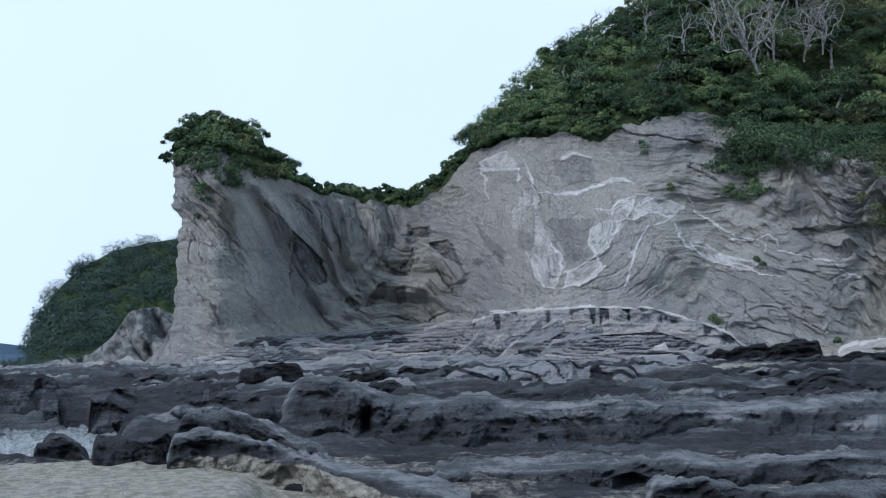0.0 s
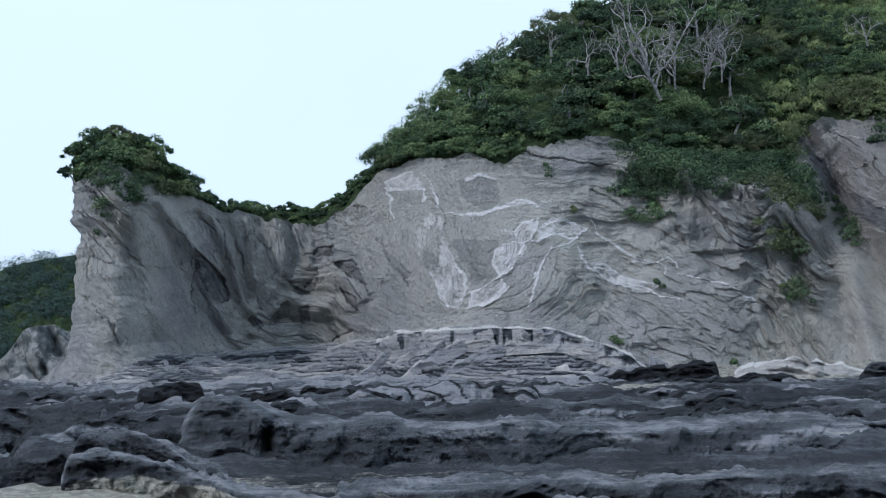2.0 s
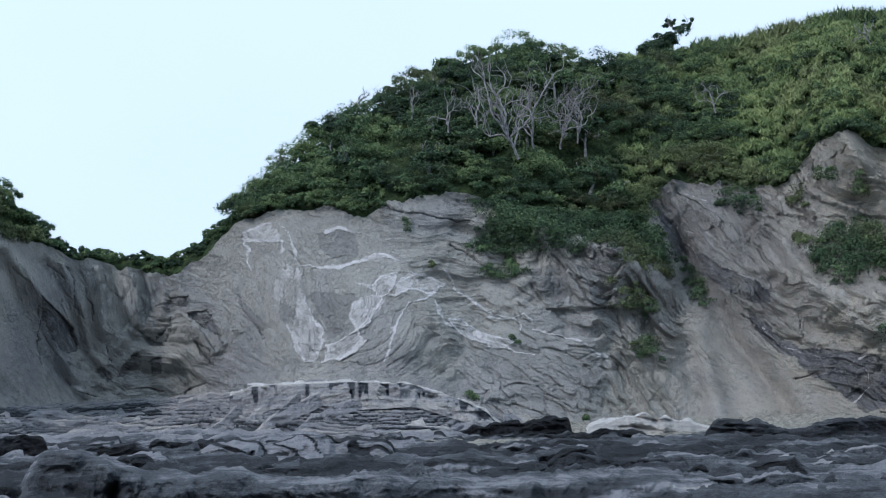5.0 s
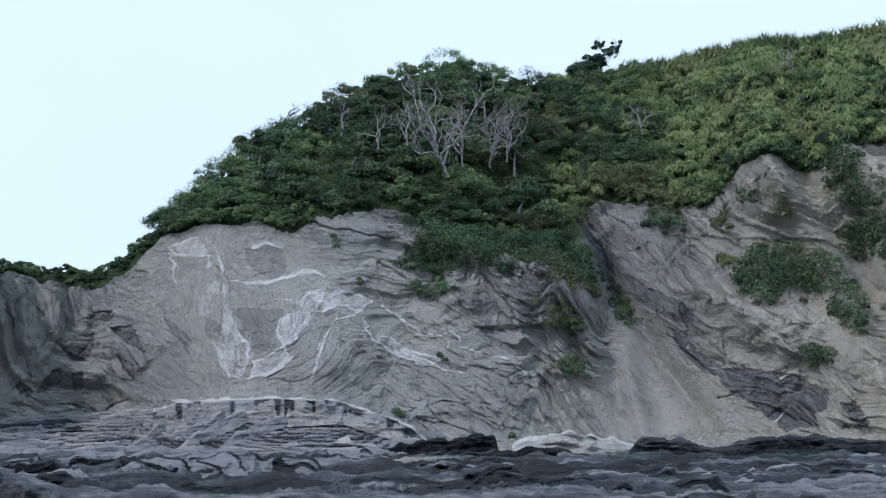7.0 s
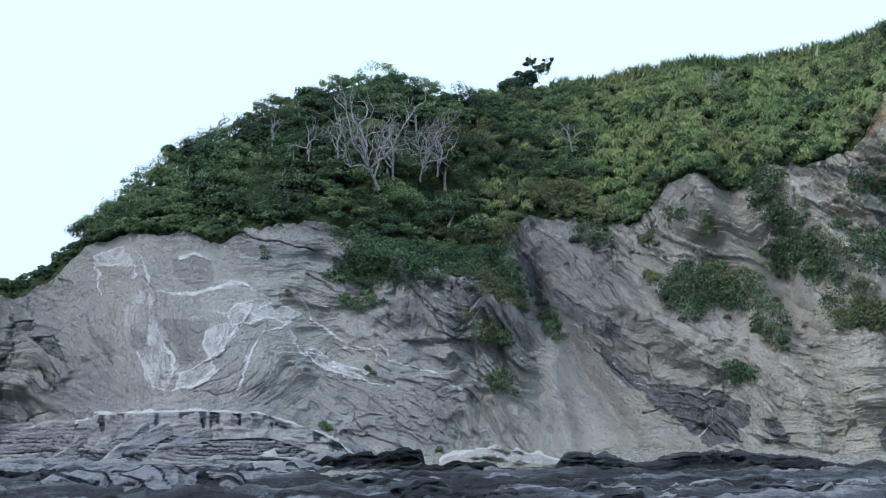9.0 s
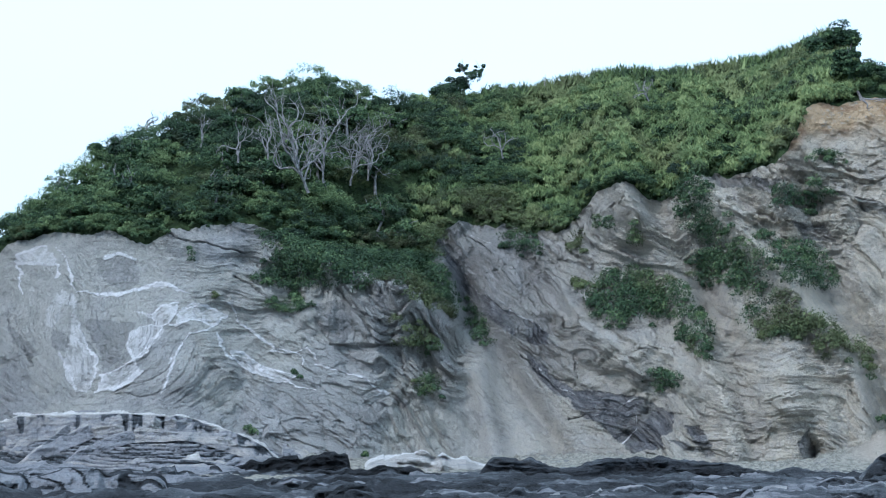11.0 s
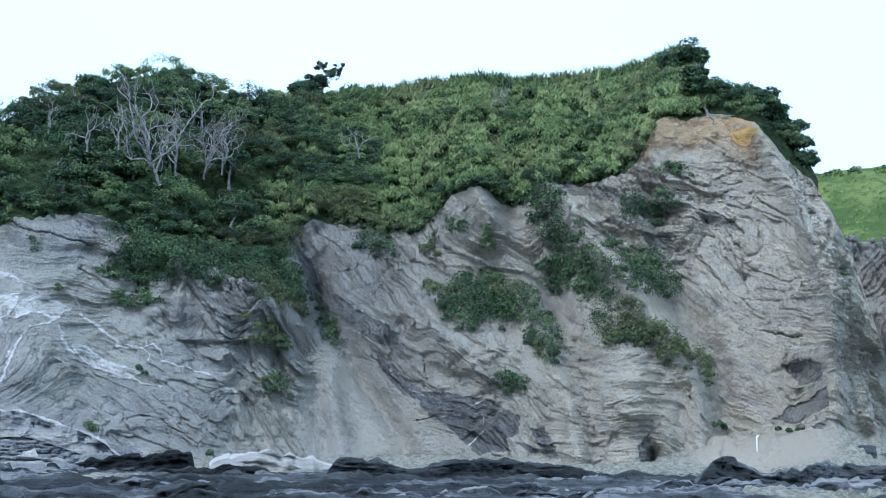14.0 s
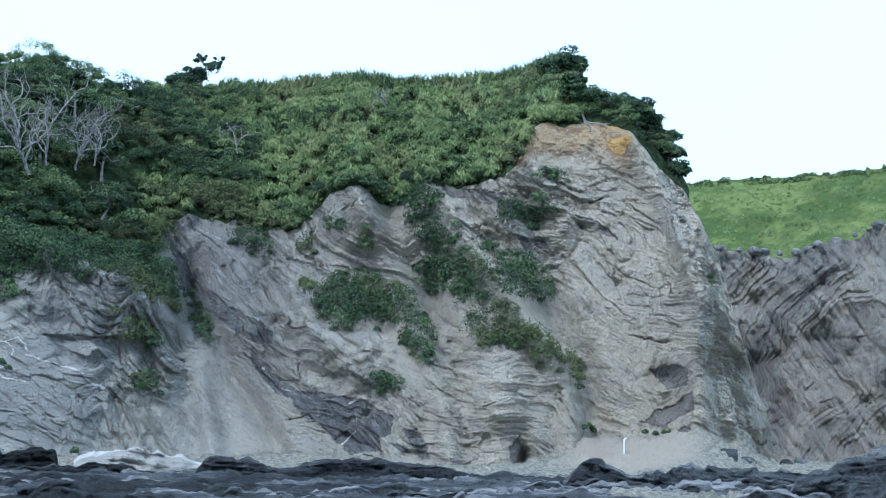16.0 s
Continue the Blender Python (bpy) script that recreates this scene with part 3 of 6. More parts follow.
# flutes sweeping down into the left hollow, gully and rib by turns
FLUTES = [[(-8.7, 7.3), (-7.9, 5.5), (-6.9, 3.3), (-5.9, 2.2), (-4.4, 1.7)], [(-7.9, 7.4), (-6.5, 5.3), (-5.4, 3.1), (-4.4, 2.1)], [(-7.0, 7.6), (-5.8, 5.5), (-5.2, 3.5), (-4.7, 2.6)],
          [(-6.3, 7.5), (-5.4, 5.7), (-4.9, 3.7), (-4.4, 2.9)], [(-5.5, 7.1), (-5.1, 5.7), (-4.6, 3.7)], [(-4.7, 7.3), (-4.5, 6.1), (-4.3, 4.4)], [(-4.2, 7.2), (-3.9, 5.9), (-3.7, 4.8)],
          [(-3.4, 7.4), (-3.0, 6.3), (-3.0, 4.8), (-3.7, 3.7)], [(-2.7, 7.1), (-2.5, 6.1), (-2.6, 5.0)], [(-2.1, 7.1), (-1.7, 6.3), (-1.8, 5.2)]]
RIBS += [(course, 0.19, (0.34, -0.42)[k % 2]) for k, course in enumerate(FLUTES)]
RIBS += [([(-10.6, 8.6), (-9.4, 5.5), (-8.6, 2.5)], 0.4, -0.6),
         ([(-2.6, 3.6), (-1.8, 2.9), (-0.8, 3.4)], 0.35, -0.8),
         ([(12.0, 9.2), (13.8, 8.6), (14.6, 7.6)], 0.4, 0.6),
         ([(16.0, 8.6), (17.6, 7.0), (18.6, 4.6)], 0.4, -0.7),
         ([(8.6, 6.6), (10.4, 5.6), (11.4, 4.0)], 0.5, -0.5)]


def near_lines(lines, bearing, e, width):
    """1 on the lines, falling to 0 at that many degrees beside them."""
    best = np.full(bearing.shape, 9.0)
    for pts in lines:
        for (a0, e0), (a1, e1) in zip(pts, pts[1:]):
            da, de = a1 - a0, e1 - e0
            u = np.clip(((bearing - a0) * da + (e - e0) * de) / (da * da + de * de), 0, 1)
            best = np.minimum(best, np.hypot(bearing - a0 - u * da, e - e0 - u * de))
    return np.clip(1.5 - best / width, 0, 1)


def inside(corners, b, e):
    """1 within the outline, 0 outside it."""
    hit = np.zeros(b.shape, bool)
    for (a0, e0), (a1, e1) in zip(corners, corners[1:] + corners[:1]):
        hit ^= ((e0 > e) != (e1 > e)) & (b < (a1 - a0) * (e - e0) / (e1 - e0 + 1e-9) + a0)
    return hit.astype(float)


def hump(course, b, e, width):
    """A rounded swell along a course over the face."""
    best = np.full(b.shape, 99.0)
    for (a0, e0), (a1, e1) in zip(course, course[1:]):
        da, de = a1 - a0, e1 - e0
        u = np.clip(((b - a0) * da + (e - e0) * de) / (da * da + de * de), 0, 1)
        best = np.minimum(best, (b - a0 - u * da) ** 2 + (e - e0 - u * de) ** 2)
    return np.exp(-best / width ** 2)


COLS, FACE_ROWS, HILL_ROWS = 1080, 300, 60
bear = np.linspace(-12.7, 49.5, COLS)
along = 80 * np.radians(bear)
# how rough the rock is, along the face
ROUGH = [(-13, 1.0), (-8, 0.8), (-3, 0.9), (2, 0.5), (5, 0.3), (9, 0.35), (13, 0.9), (19, 1.1), (24, 0.8), (28, 1.1), (36, 1.0), (44, 1.0), (50, 1.2)]


def strata():
    """The beds' lie as planes in metres along and up the face, joined without jumps where they meet."""
    t = np.array(STRATA, float)
    s0, z0, a = 80 * np.radians(t[:, 0]), rise(80, t[:, 1]), np.radians(t[:, 2])
    near = np.exp(-((t[:, None, 0] - t[None, :, 0]) ** 2 + (t[:, None, 1] - t[None, :, 1]) ** 2) / 2.2 ** 2)
    sm, zm = (s0[:, None] + s0) / 2, (z0[:, None] + z0) / 2
    gap = -(sm - s0[:, None]) * np.sin(a)[:, None] + (zm - z0[:, None]) * np.cos(a)[:, None]
    jump = near * (gap.T - gap)
    lap = np.diag(near.sum(1) + 1e-3) - near
    return t, s0, z0, a, np.linalg.solve(lap, jump.sum(1))


def bed_of(b, e, width=1.25):
    """Height through the beds, and how far they stand out, over the face."""
    t, s0, z0, a, base = strata()
    s, z = 80 * np.radians(b), rise(80, e)
    total, bed, ledge = 1e-9, 0.0, 0.0
    for k in range(len(t)):
        w = np.exp(-((b - t[k, 0]) ** 2 + (e - t[k, 1]) ** 2) / width ** 2) + 1e-7 / (1 + (b - t[k, 0]) ** 2 + (e - t[k, 1]) ** 2) ** 2
        bed = bed + w * (base[k] - (s - s0[k]) * math.sin(a[k]) + (z - z0[k]) * math.cos(a[k]))
        ledge, total = ledge + w * t[k, 3], total + w
    return bed / total, ledge / total


def sharp(n, k):
    return np.sign(n) * np.abs(n) ** k


def flank(b, e):
    """How far the nose's shaded flank runs back behind its edge."""
    d = np.clip(b - line(NOSE_EDGE, e, 0.4), 0, 9)
    return 4.6 * d * ramp(d, -0.1, 0.5)


def cliff_surface(b, v):
    """Distance and height of the face at bearing b, from the foot (v 0) to the rim (v 1)."""
    rb, back = line(BASE_R, b, 0.5), line(LEAN_BACK, b, 0.8)
    rim_e = line(RIM_E, b, 0.08) + 0.16 * fbm(b * 1.6, 0.0, 3.0, 4, 85, 0.6) * ramp(b, -11, -9) * ramp(b, 47, 45)
    foot_e = line(BASE_E, b, 0.2)
    zb, zr = rise(rb + flank(b, foot_e), foot_e) - 0.5, rise(rb + back + flank(b, rim_e), rim_e)
    z = zb + (zr - zb) * v
    r = rb + back * (0.75 * v + 0.25 * v * v) - 1.0 * np.clip(0.12 - v, 0, 1) / 0.12
    e = foot_e + (rim_e - foot_e) * v
    r = r + flank(b, e)
    e = np.degrees(np.arctan2(z - EYE, r))
    for fb, fe, wb, we, m in FORMS:
        r = r + m * (1.4 if fb > 18 else 1.0) * np.exp(-(((b - fb) / wb) ** 2 + ((e - fe) / we) ** 2))
    for course, width, m in RIBS:
        r = r + 1.25 * m * hump(course, b, e, width)
    edge = ramp(b, -12.7, -12.0) * (1 - 0.5 * ramp(b, 47, 49.4))
    s = 80 * np.radians(b) + flank(b, e)
    wb_, we_ = b + 0.35 * fbm(s * 0.15, z * 0.18, 0.0, 3, 5), e + 0.30 * fbm(s * 0.15, z * 0.18, 7.0, 3, 6)
    bed, ledge = bed_of(wb_, we_)
    fault_own, fault_rim = cells((s + 2.0 * fbm(s * 0.15, z * 0.15, 1.0, 3, 11)) * 0.16, (z + 2.0 * fbm(s * 0.15, z * 0.15, 5.0, 3, 13)) * 0.20, 15)
    bed = bed + 0.10 * fbm(s * 0.7, z * 0.7, 0.0, 3, 9) + 0.35 * fault_own * ramp(fault_rim, 0.0, 0.06)
    patchy = 0.78 + 0.75 * fbm(s * 0.13, z * 0.16, 3.0, 3, 17) + 0.35 * fault_own
    ledge = ledge * np.clip(patchy, 0.15, 1.35) * (1 - 0.4 * np.exp(-(((b - 8) / 4.5) ** 4 + ((e - 3.5) / 3.5) ** 4)))
    ledge = np.maximum(ledge, 0.36 * ramp(b, 26, 30))
    ledge = ledge * (1 + 1.3 * ramp(b, -8.5, -10.0)) * (1 - 0.45 * np.exp(-(((b + 6) / 3.2) ** 4 + ((e - 4.5) / 4) ** 4)))
    smooth = sum(inside(p, wb_ + dx, we_ + 0.5 * dx) for p in APRON for dx in (-0.7, -0.4, -0.15, 0.1, 0.35, 0.6)) / 6
    ledge = ledge * (1 - 0.9 * smooth) * (1 - 0.5 * np.exp(-(((b - 42.2) / 2.4) ** 4 + ((e - 7.0) / 4.2) ** 4)))
    rugged = line(ROUGH, b, 0.5) * (1 - 0.8 * smooth)
    sx, zx = s + 1.5 * fbm(s * 0.2, z * 0.2, 4.0, 3, 81), z + 1.5 * fbm(s * 0.2, z * 0.2, 8.0, 3, 83)
    rough = 1.1 * fbm(s * 0.11, z * 0.09, 0.0, 3, 21) + 0.6 * ridged(sx * 0.22, zx * 0.16, 0.0, 3, 33) + 0.22 * ridged(sx * 0.8, zx * 0.6, 3.0, 3, 35)
    # thick beds, thin beds between them, and laminae
    lay = 0.70 * sharp(value_noise(s * 0.05, bed * 0.8, 2.0, 41), 0.7) + 0.45 * sharp(value_noise(s * 0.10, bed * 2.2, 2.0, 43), 0.7) + 0.20 * value_noise(s * 0.2, bed * 6.0, 2.0, 45)
    own_a, rim_a = cells(s * 0.34 + 0.25 * bed, bed * 0.75, 201)
    own_b, rim_b = cells(s * 0.85 + 0.4 * bed, bed * 2.2, 211)
    block = 0.42 * own_a * ramp(rim_a, 0, 0.12) + 0.26 * own_b * ramp(rim_b, 0, 0.12)
    where = np.clip(0.35 + value_noise(s * 0.11, z * 0.11, 0.0, 49), 0, 1)
    crack = (np.clip(1 - rim_a / 0.05, 0, 1) * 0.45 + np.clip(1 - rim_b / 0.07, 0, 1) * 0.22) * where * np.clip(0.3 + ledge, 0, 1) * (1 - smooth)
    q = bed * 1.9 + 0.5 * fbm(s * 0.15, z * 0.15, 6.0, 2, 231)
    step = (q % 1.0) ** 1.6 * np.clip(0.40 + 0.8 * value_noise(s * 0.12, np.floor(q) * 3.7, 1.0, 235) + 0.5 * value_noise(s * 0.45, np.floor(q) * 3.3, 0.0, 237), 0, 1.3)
    q2 = bed * 4.8 + 0.5 * fbm(s * 0.3, z * 0.3, 9.0, 2, 241)
    step2 = (q2 % 1.0) ** 1.4 * np.clip(0.3 + value_noise(s * 0.25, np.floor(q2) * 2.7, 0.0, 243), 0, 1)
    q3 = bed * 9.0 + 0.6 * fbm(s * 0.5, z * 0.5, 3.0, 2, 245)
    step3 = (q3 % 1.0) * np.clip(0.3 + 1.2 * value_noise(s * 0.5, np.floor(q3) * 1.9, 0.0, 247), 0, 1)
    pits = ridged(sx * 1.3, zx * 1.3, 5.0, 4, 249)
    lobes = cells(sx * 0.42 + 0.2 * zx, zx * 0.34, 251)[1]
    r = r - 0.65 * ramp(lobes, 0, 0.45) * np.exp(-(((b + 1.6) / 2.6) ** 4 + ((e - 3.4) / 1.7) ** 4))
    out = -(0.58 * step + 0.32 * step2 + 0.10 * step3) * (0.10 + 0.90 * ledge) + 0.06 * pits * (0.3 + 0.7 * where) * (1 - 0.6 * smooth) + rough * 0.55 * rugged - lay * 0.24 * ledge - block * (0.35 + 0.9 * where) * (0.35 + 0.65 * ledge) * rugged * (1 + 0.8 * ramp(b, 11, 14) * ramp(b, 24, 21)) + 0.45 * crack
    r = r + edge * out * (0.25 + 0.75 * ramp(v, 0.0, 0.06))
    turn = ramp(b - line(NOSE_EDGE, e, 0.4), 0.1, 0.9)
    return r, z, bed, e, lay + 0.35 * (step - 0.3), block * 1.6 - crack * 1.5, turn * edge * (0.8 * ridged(s * 0.30 + z * 0.12, z * 0.06, 3.0, 3, 19) - out)


vv = np.linspace(0, 1, FACE_ROWS)[:, None]
bb = np.broadcast_to(bear[None, :], (FACE_ROWS, COLS))
fr, fz, fbed, fe, flay, fblock, fside = cliff_surface(bb, vv + 0 * bb)
shift = np.interp(fe, [0, 3.1, 5.8, 8.3, 9.4, 10.4], [0.0, 0.15, 0.5, 0.15, 0.2, 0.05]) * (1 - ramp(bb, -12.7, -10.5))
face_b = bb + shift + 0.19 * fbm(fz * 0.7, 0.0, 0.0, 4, 77, 0.6) * (1 - ramp(bb, -12.7, -11.2)) + np.degrees(0.75 * np.clip(fside, -0.6, 0.9) * (1 - ramp(vv, 0.9, 1.0)) / 82)
wob_b, wob_e = bb + 0.11 * fbm(along * 0.9, fz * 0.9, 0.0, 4, 51, 0.75), fe + 0.10 * fbm(along * 0.7, fz * 0.7, 4.0, 4, 53, 0.7)
swell = 1 + 0.7 * value_noise(along * 0.6, fz * 0.6, 9.0, 57)
area = sum(inside(p, wob_b, wob_e) for p in PALE_AREAS)
brim = near_lines([p + p[:1] for p in PALE_AREAS], wob_b, wob_e, 0.05 * swell)
area = area + 0.35 * sum(inside(p, wob_b, wob_e) for p in PALE_AREAS[2:7])
pale = np.maximum(near_lines(PALE, wob_b, wob_e, 0.065 * swell), np.maximum(0.2 * area, 0.95 * brim * (value_noise(along * 0.5, fz * 0.5, 3.0, 59) > -0.25)))
pale = np.maximum(pale, 0.5 * near_lines(SEAMS, wob_b, wob_e, 0.045 * swell))
# the first outline is a flat dark bed, only slightly sunk
dark_bed = inside(HOLLOW_DARKS[0], bb + 0.5 * (wob_b - bb), fe + 0.5 * (wob_e - fe))
dark = 0.45 * np.clip(sum(inside(p, wob_b, wob_e) for p in HOLLOW_DARKS), 0, 1)
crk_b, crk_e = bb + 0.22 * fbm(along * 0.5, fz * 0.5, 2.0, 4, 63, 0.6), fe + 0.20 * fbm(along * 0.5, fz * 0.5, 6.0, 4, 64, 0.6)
# dark lines: rock cracks, and shadow shapes coloured into the left hollow
dark = np.maximum(dark, 0.62 * near_lines(CRACK_SHADOWS + CRACKS_MORE, crk_b, crk_e, 0.05 * np.clip(0.7 + 1.1 * value_noise(along * 0.5, fz * 0.5, 1.0, 67), 0.15, 1.6)))
shale_shade = 0.45 * sum(inside(p, wob_b, wob_e) for p in SHALE_AREAS) + 0.95 * sum(inside(p, wob_b, wob_e) for p in SHALE_MORE) + 0.7 * sum(inside(p, wob_b, wob_e) for p in NOSE_DARKS)
# broad shade put into the colour: right of the gully, then the left hollow
shale_shade = np.maximum(shale_shade, 0.45 * ramp(bb, 20.0, 21.5) * (1 - ramp(bb, 25.5, 28.5)) * ramp(fe + 0.5 * (bb - 22), 4.5, 6.5))
shale_shade = np.clip(np.maximum(shale_shade, 0.10 * np.exp(-(((bb + 5.0) / 3.2) ** 4 + ((fe - 4.0) / 2.6) ** 4))), 0, 0.96)
# a slight even darkening between bearings 20 and 32
shale_shade = np.maximum(shale_shade, 0.16 * ramp(bb, 19.5, 22.0) * (1 - ramp(bb, 29.5, 32.0)))
# the dark bed, then the other hollows with their shade as colour
shale_shade = np.maximum(shale_shade, np.maximum(0.9 * dark_bed, 0.5 * np.clip(sum(inside(p, wob_b, wob_e) for p in HOLLOW_DARKS[1:]), 0, 1)))
sunk = np.clip(sum(inside(p, wob_b, wob_e) for p in HOLLOW_DARKS + NOSE_DARKS), 0, 1)
fr = fr - 0.10 * np.clip(pale, 0, 0.7) + 0.40 * dark + 0.15 * sunk + 0.35 * dark_bed + 0.15 * np.clip(shale_shade - 0.3, 0, 1)
ochre = 0.95 * ramp(fe + 0.6 * fbm(along * 0.5, fz * 0.5, 0.0, 4, 65), 13.3, 14.5) * ramp(bb, 37.3, 38.0) * ramp(bb, 43.6, 42.9)
gold = [(42.15, 15.2), (42.4, 15.6), (42.8, 15.7), (43.0, 15.1), (43.3, 14.75), (42.95, 14.6), (42.6, 14.3), (42.3, 14.5)]
ochre = np.clip(ochre + inside(gold, crk_b, crk_e) * (0.75 + 0.9 * value_noise(along * 1.1, fz * 1.1, 7.0, 69)), 0, 2)


def with_back(a, *rows):
    """The face's grid with rows added behind its rim."""
    return np.concatenate([a] + [a[-1:] + d for d in rows])


tuck = 3.0 * (1 - ramp(bear, -12.7, -9.0))
verts = place(with_back(face_b, tuck, 1.5 * tuck), with_back(fr, 5.0, 28.0), np.concatenate([fz, fz[-1:] - 2.0, 0 * fz[-1:] - 1.0]))
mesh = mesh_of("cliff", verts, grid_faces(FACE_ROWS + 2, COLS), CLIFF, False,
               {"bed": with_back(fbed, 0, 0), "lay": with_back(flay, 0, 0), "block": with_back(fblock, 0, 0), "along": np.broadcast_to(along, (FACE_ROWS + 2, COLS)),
                "pale": with_back(pale, 0, 0), "wash": with_back(area, 0, 0), "dark": with_back(dark, 0, 0), "ochre": with_back(ochre, 0, 0), "shale_shade": with_back(shale_shade, 0, 0)})
cliff = tagged(new("cliff", mesh), "tall grey folded mudstone sea cliff with pale veins", "cliff", kind="structure")

# ---- the hill on the cliff ----
hv = np.concatenate([np.linspace(0, 1, HILL_ROWS), 1 + np.linspace(0.05, 1, 10)])[:, None]
hb = np.broadcast_to(bear[None, :], (len(hv), COLS))
rim_r, rim_z = fr[-1], fz[-1]
crest_r = rim_r + line(CREST_BACK, bear, 0.5)
crest_z = np.maximum(rise(crest_r, line(CREST_E, bear, 0.1) + 0.2 * np.exp(-((bear + 1.2) / 1.6) ** 2) - 0.40 * ramp(bear, 1.0, 3.0) * (1 - ramp(bear, 6, 10)) + 0.2 * np.exp(-((bear - 15.0) / 2.2) ** 2) - 0.32 * ramp(bear, 22, 26) * (1 - ramp(bear, 38, 40))), rim_z + 0.1)
up = np.clip(hv, 0, 1)
hr = rim_r + (crest_r - rim_r) * up + np.clip(hv - 1, 0, 1) * 30
hz = rim_z + (crest_z - rim_z) * (1.25 * up - 0.25 * up * up) - np.clip(hv - 1, 0, 1) ** 1.2 * (crest_z + 0.7)
hz = hz + 0.5 * fbm(along * 0.2, hr * 0.2, 0.0, 3, 61) * np.sin(np.pi * np.clip(hv, 0, 1)) - 0.0
hill_b = hb + (face_b[-1] - bear) + np.clip(hv - 1, 0, 1) * 4.0 * (1 - ramp(bear, -12.7, -9.0))
thin_cols = np.arange(0, np.searchsorted(bear, 46.0), 3)
hill = tagged(new("hill", mesh_of("hill", place(hill_b, hr, hz)[:, thin_cols], grid_faces(len(hv), len(thin_cols)), SOIL)), "steep soil hill under thick shrubs, coloured dark as in their shade", "hill", kind="structure")

# ---- the rock platform before the cliff ----
# ridges: (bearing, distance, height) along the crest; front width, width behind, tone of face and of top (0 black and
# wet, 1 pale and dry; skylight on tops is painted in)
RIDGES = []
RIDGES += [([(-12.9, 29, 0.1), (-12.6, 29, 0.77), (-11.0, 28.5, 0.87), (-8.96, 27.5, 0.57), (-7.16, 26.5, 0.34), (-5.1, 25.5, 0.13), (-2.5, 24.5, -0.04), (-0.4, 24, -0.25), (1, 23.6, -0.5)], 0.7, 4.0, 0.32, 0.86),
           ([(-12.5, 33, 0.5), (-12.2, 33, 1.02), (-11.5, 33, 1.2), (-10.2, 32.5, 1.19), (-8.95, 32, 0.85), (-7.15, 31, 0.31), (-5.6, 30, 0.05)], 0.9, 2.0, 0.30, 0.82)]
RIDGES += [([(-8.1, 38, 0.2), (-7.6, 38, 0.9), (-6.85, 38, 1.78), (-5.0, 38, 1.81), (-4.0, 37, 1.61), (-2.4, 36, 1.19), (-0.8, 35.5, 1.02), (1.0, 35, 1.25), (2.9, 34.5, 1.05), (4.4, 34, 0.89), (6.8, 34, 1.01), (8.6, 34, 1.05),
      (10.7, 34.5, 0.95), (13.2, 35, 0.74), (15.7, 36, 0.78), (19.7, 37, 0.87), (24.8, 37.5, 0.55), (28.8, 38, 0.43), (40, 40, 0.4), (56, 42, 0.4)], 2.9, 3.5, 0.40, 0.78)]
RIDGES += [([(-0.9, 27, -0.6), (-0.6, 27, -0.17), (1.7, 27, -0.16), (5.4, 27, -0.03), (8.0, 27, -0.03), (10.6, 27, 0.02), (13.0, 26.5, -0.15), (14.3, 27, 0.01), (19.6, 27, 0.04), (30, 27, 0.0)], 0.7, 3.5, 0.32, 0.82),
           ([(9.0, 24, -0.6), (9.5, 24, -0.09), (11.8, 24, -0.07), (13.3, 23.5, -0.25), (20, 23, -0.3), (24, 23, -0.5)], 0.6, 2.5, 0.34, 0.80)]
SLABS = []
SLABS += [([(-9.8, 50, 1.2), (-9.6, 50, 2.04), (-8.4, 50, 2.35), (-6.8, 49.5, 2.27), (-6.5, 49, 1.3)], 0.7, 2.0, 0.06, 0.12),
          ([(-4.7, 48, 1.0), (-4.5, 48, 1.82), (-2.9, 47, 1.76), (-1.9, 46.5, 1.5), (-1.3, 46, 0.9)], 0.6, 1.5, 0.06, 0.35),
          ([(-2.5, 55, 1.0), (-2.3, 55, 1.81), (0.0, 54, 1.89), (0.9, 53.5, 1.6), (1.9, 52, 0.8)], 0.6, 2.0, 0.10, 0.25)]
SLABS += [([(-1.4, 47.5, 0.6), (-0.6, 48, 1.45), (0.8, 49, 1.78), (3.0, 50, 1.95), (5.5, 50, 1.90), (7.8, 50, 1.62), (9.2, 49, 1.25), (10.6, 48, 0.6)], 2.6, 2.0, 0.98, 0.30),
          ([(10.1, 62, 1.0), (11.5, 63, 2.05), (14.05, 63, 2.32), (15.8, 63, 2.63), (17.0, 63, 2.54), (17.15, 62.7, 2.2), (17.3, 62.5, 1.0)], 1.2, 3.0, 0.06, 0.14),
          ([(-25, 52, 2.1), (-20, 52, 2.18), (-17.7, 52, 2.11), (-17.3, 51, 1.1)], 1.6, 4.0, 0.50, 0.35)]
SLABS += [([(-16.4, 46, 0.6), (-16.2, 46, 1.3), (-14.5, 46, 1.46), (-13.0, 45, 0.6)], 1.4, 3.0, 0.48, 0.50),
          ([(-11.4, 44, 0.6), (-11.2, 44, 1.22), (-9.7, 44, 1.38), (-8.2, 43, 1.18), (-7.6, 42, 0.5)], 1.0, 3.0, 0.50, 0.62),
          ([(-18.8, 33, -0.5), (-18.6, 33, 0.55), (-17.4, 33, 0.63), (-16.2, 32.6, 0.0)], 0.7, 0.8, 0.25, 0.40),
          ([(-16.3, 31.5, -0.3), (-16.0, 31, 0.7), (-14.0, 30.5, 0.62), (-12.8, 30, 0.6), (-12.3, 30, -0.2)], 0.7, 1.2, 0.22, 0.40)]
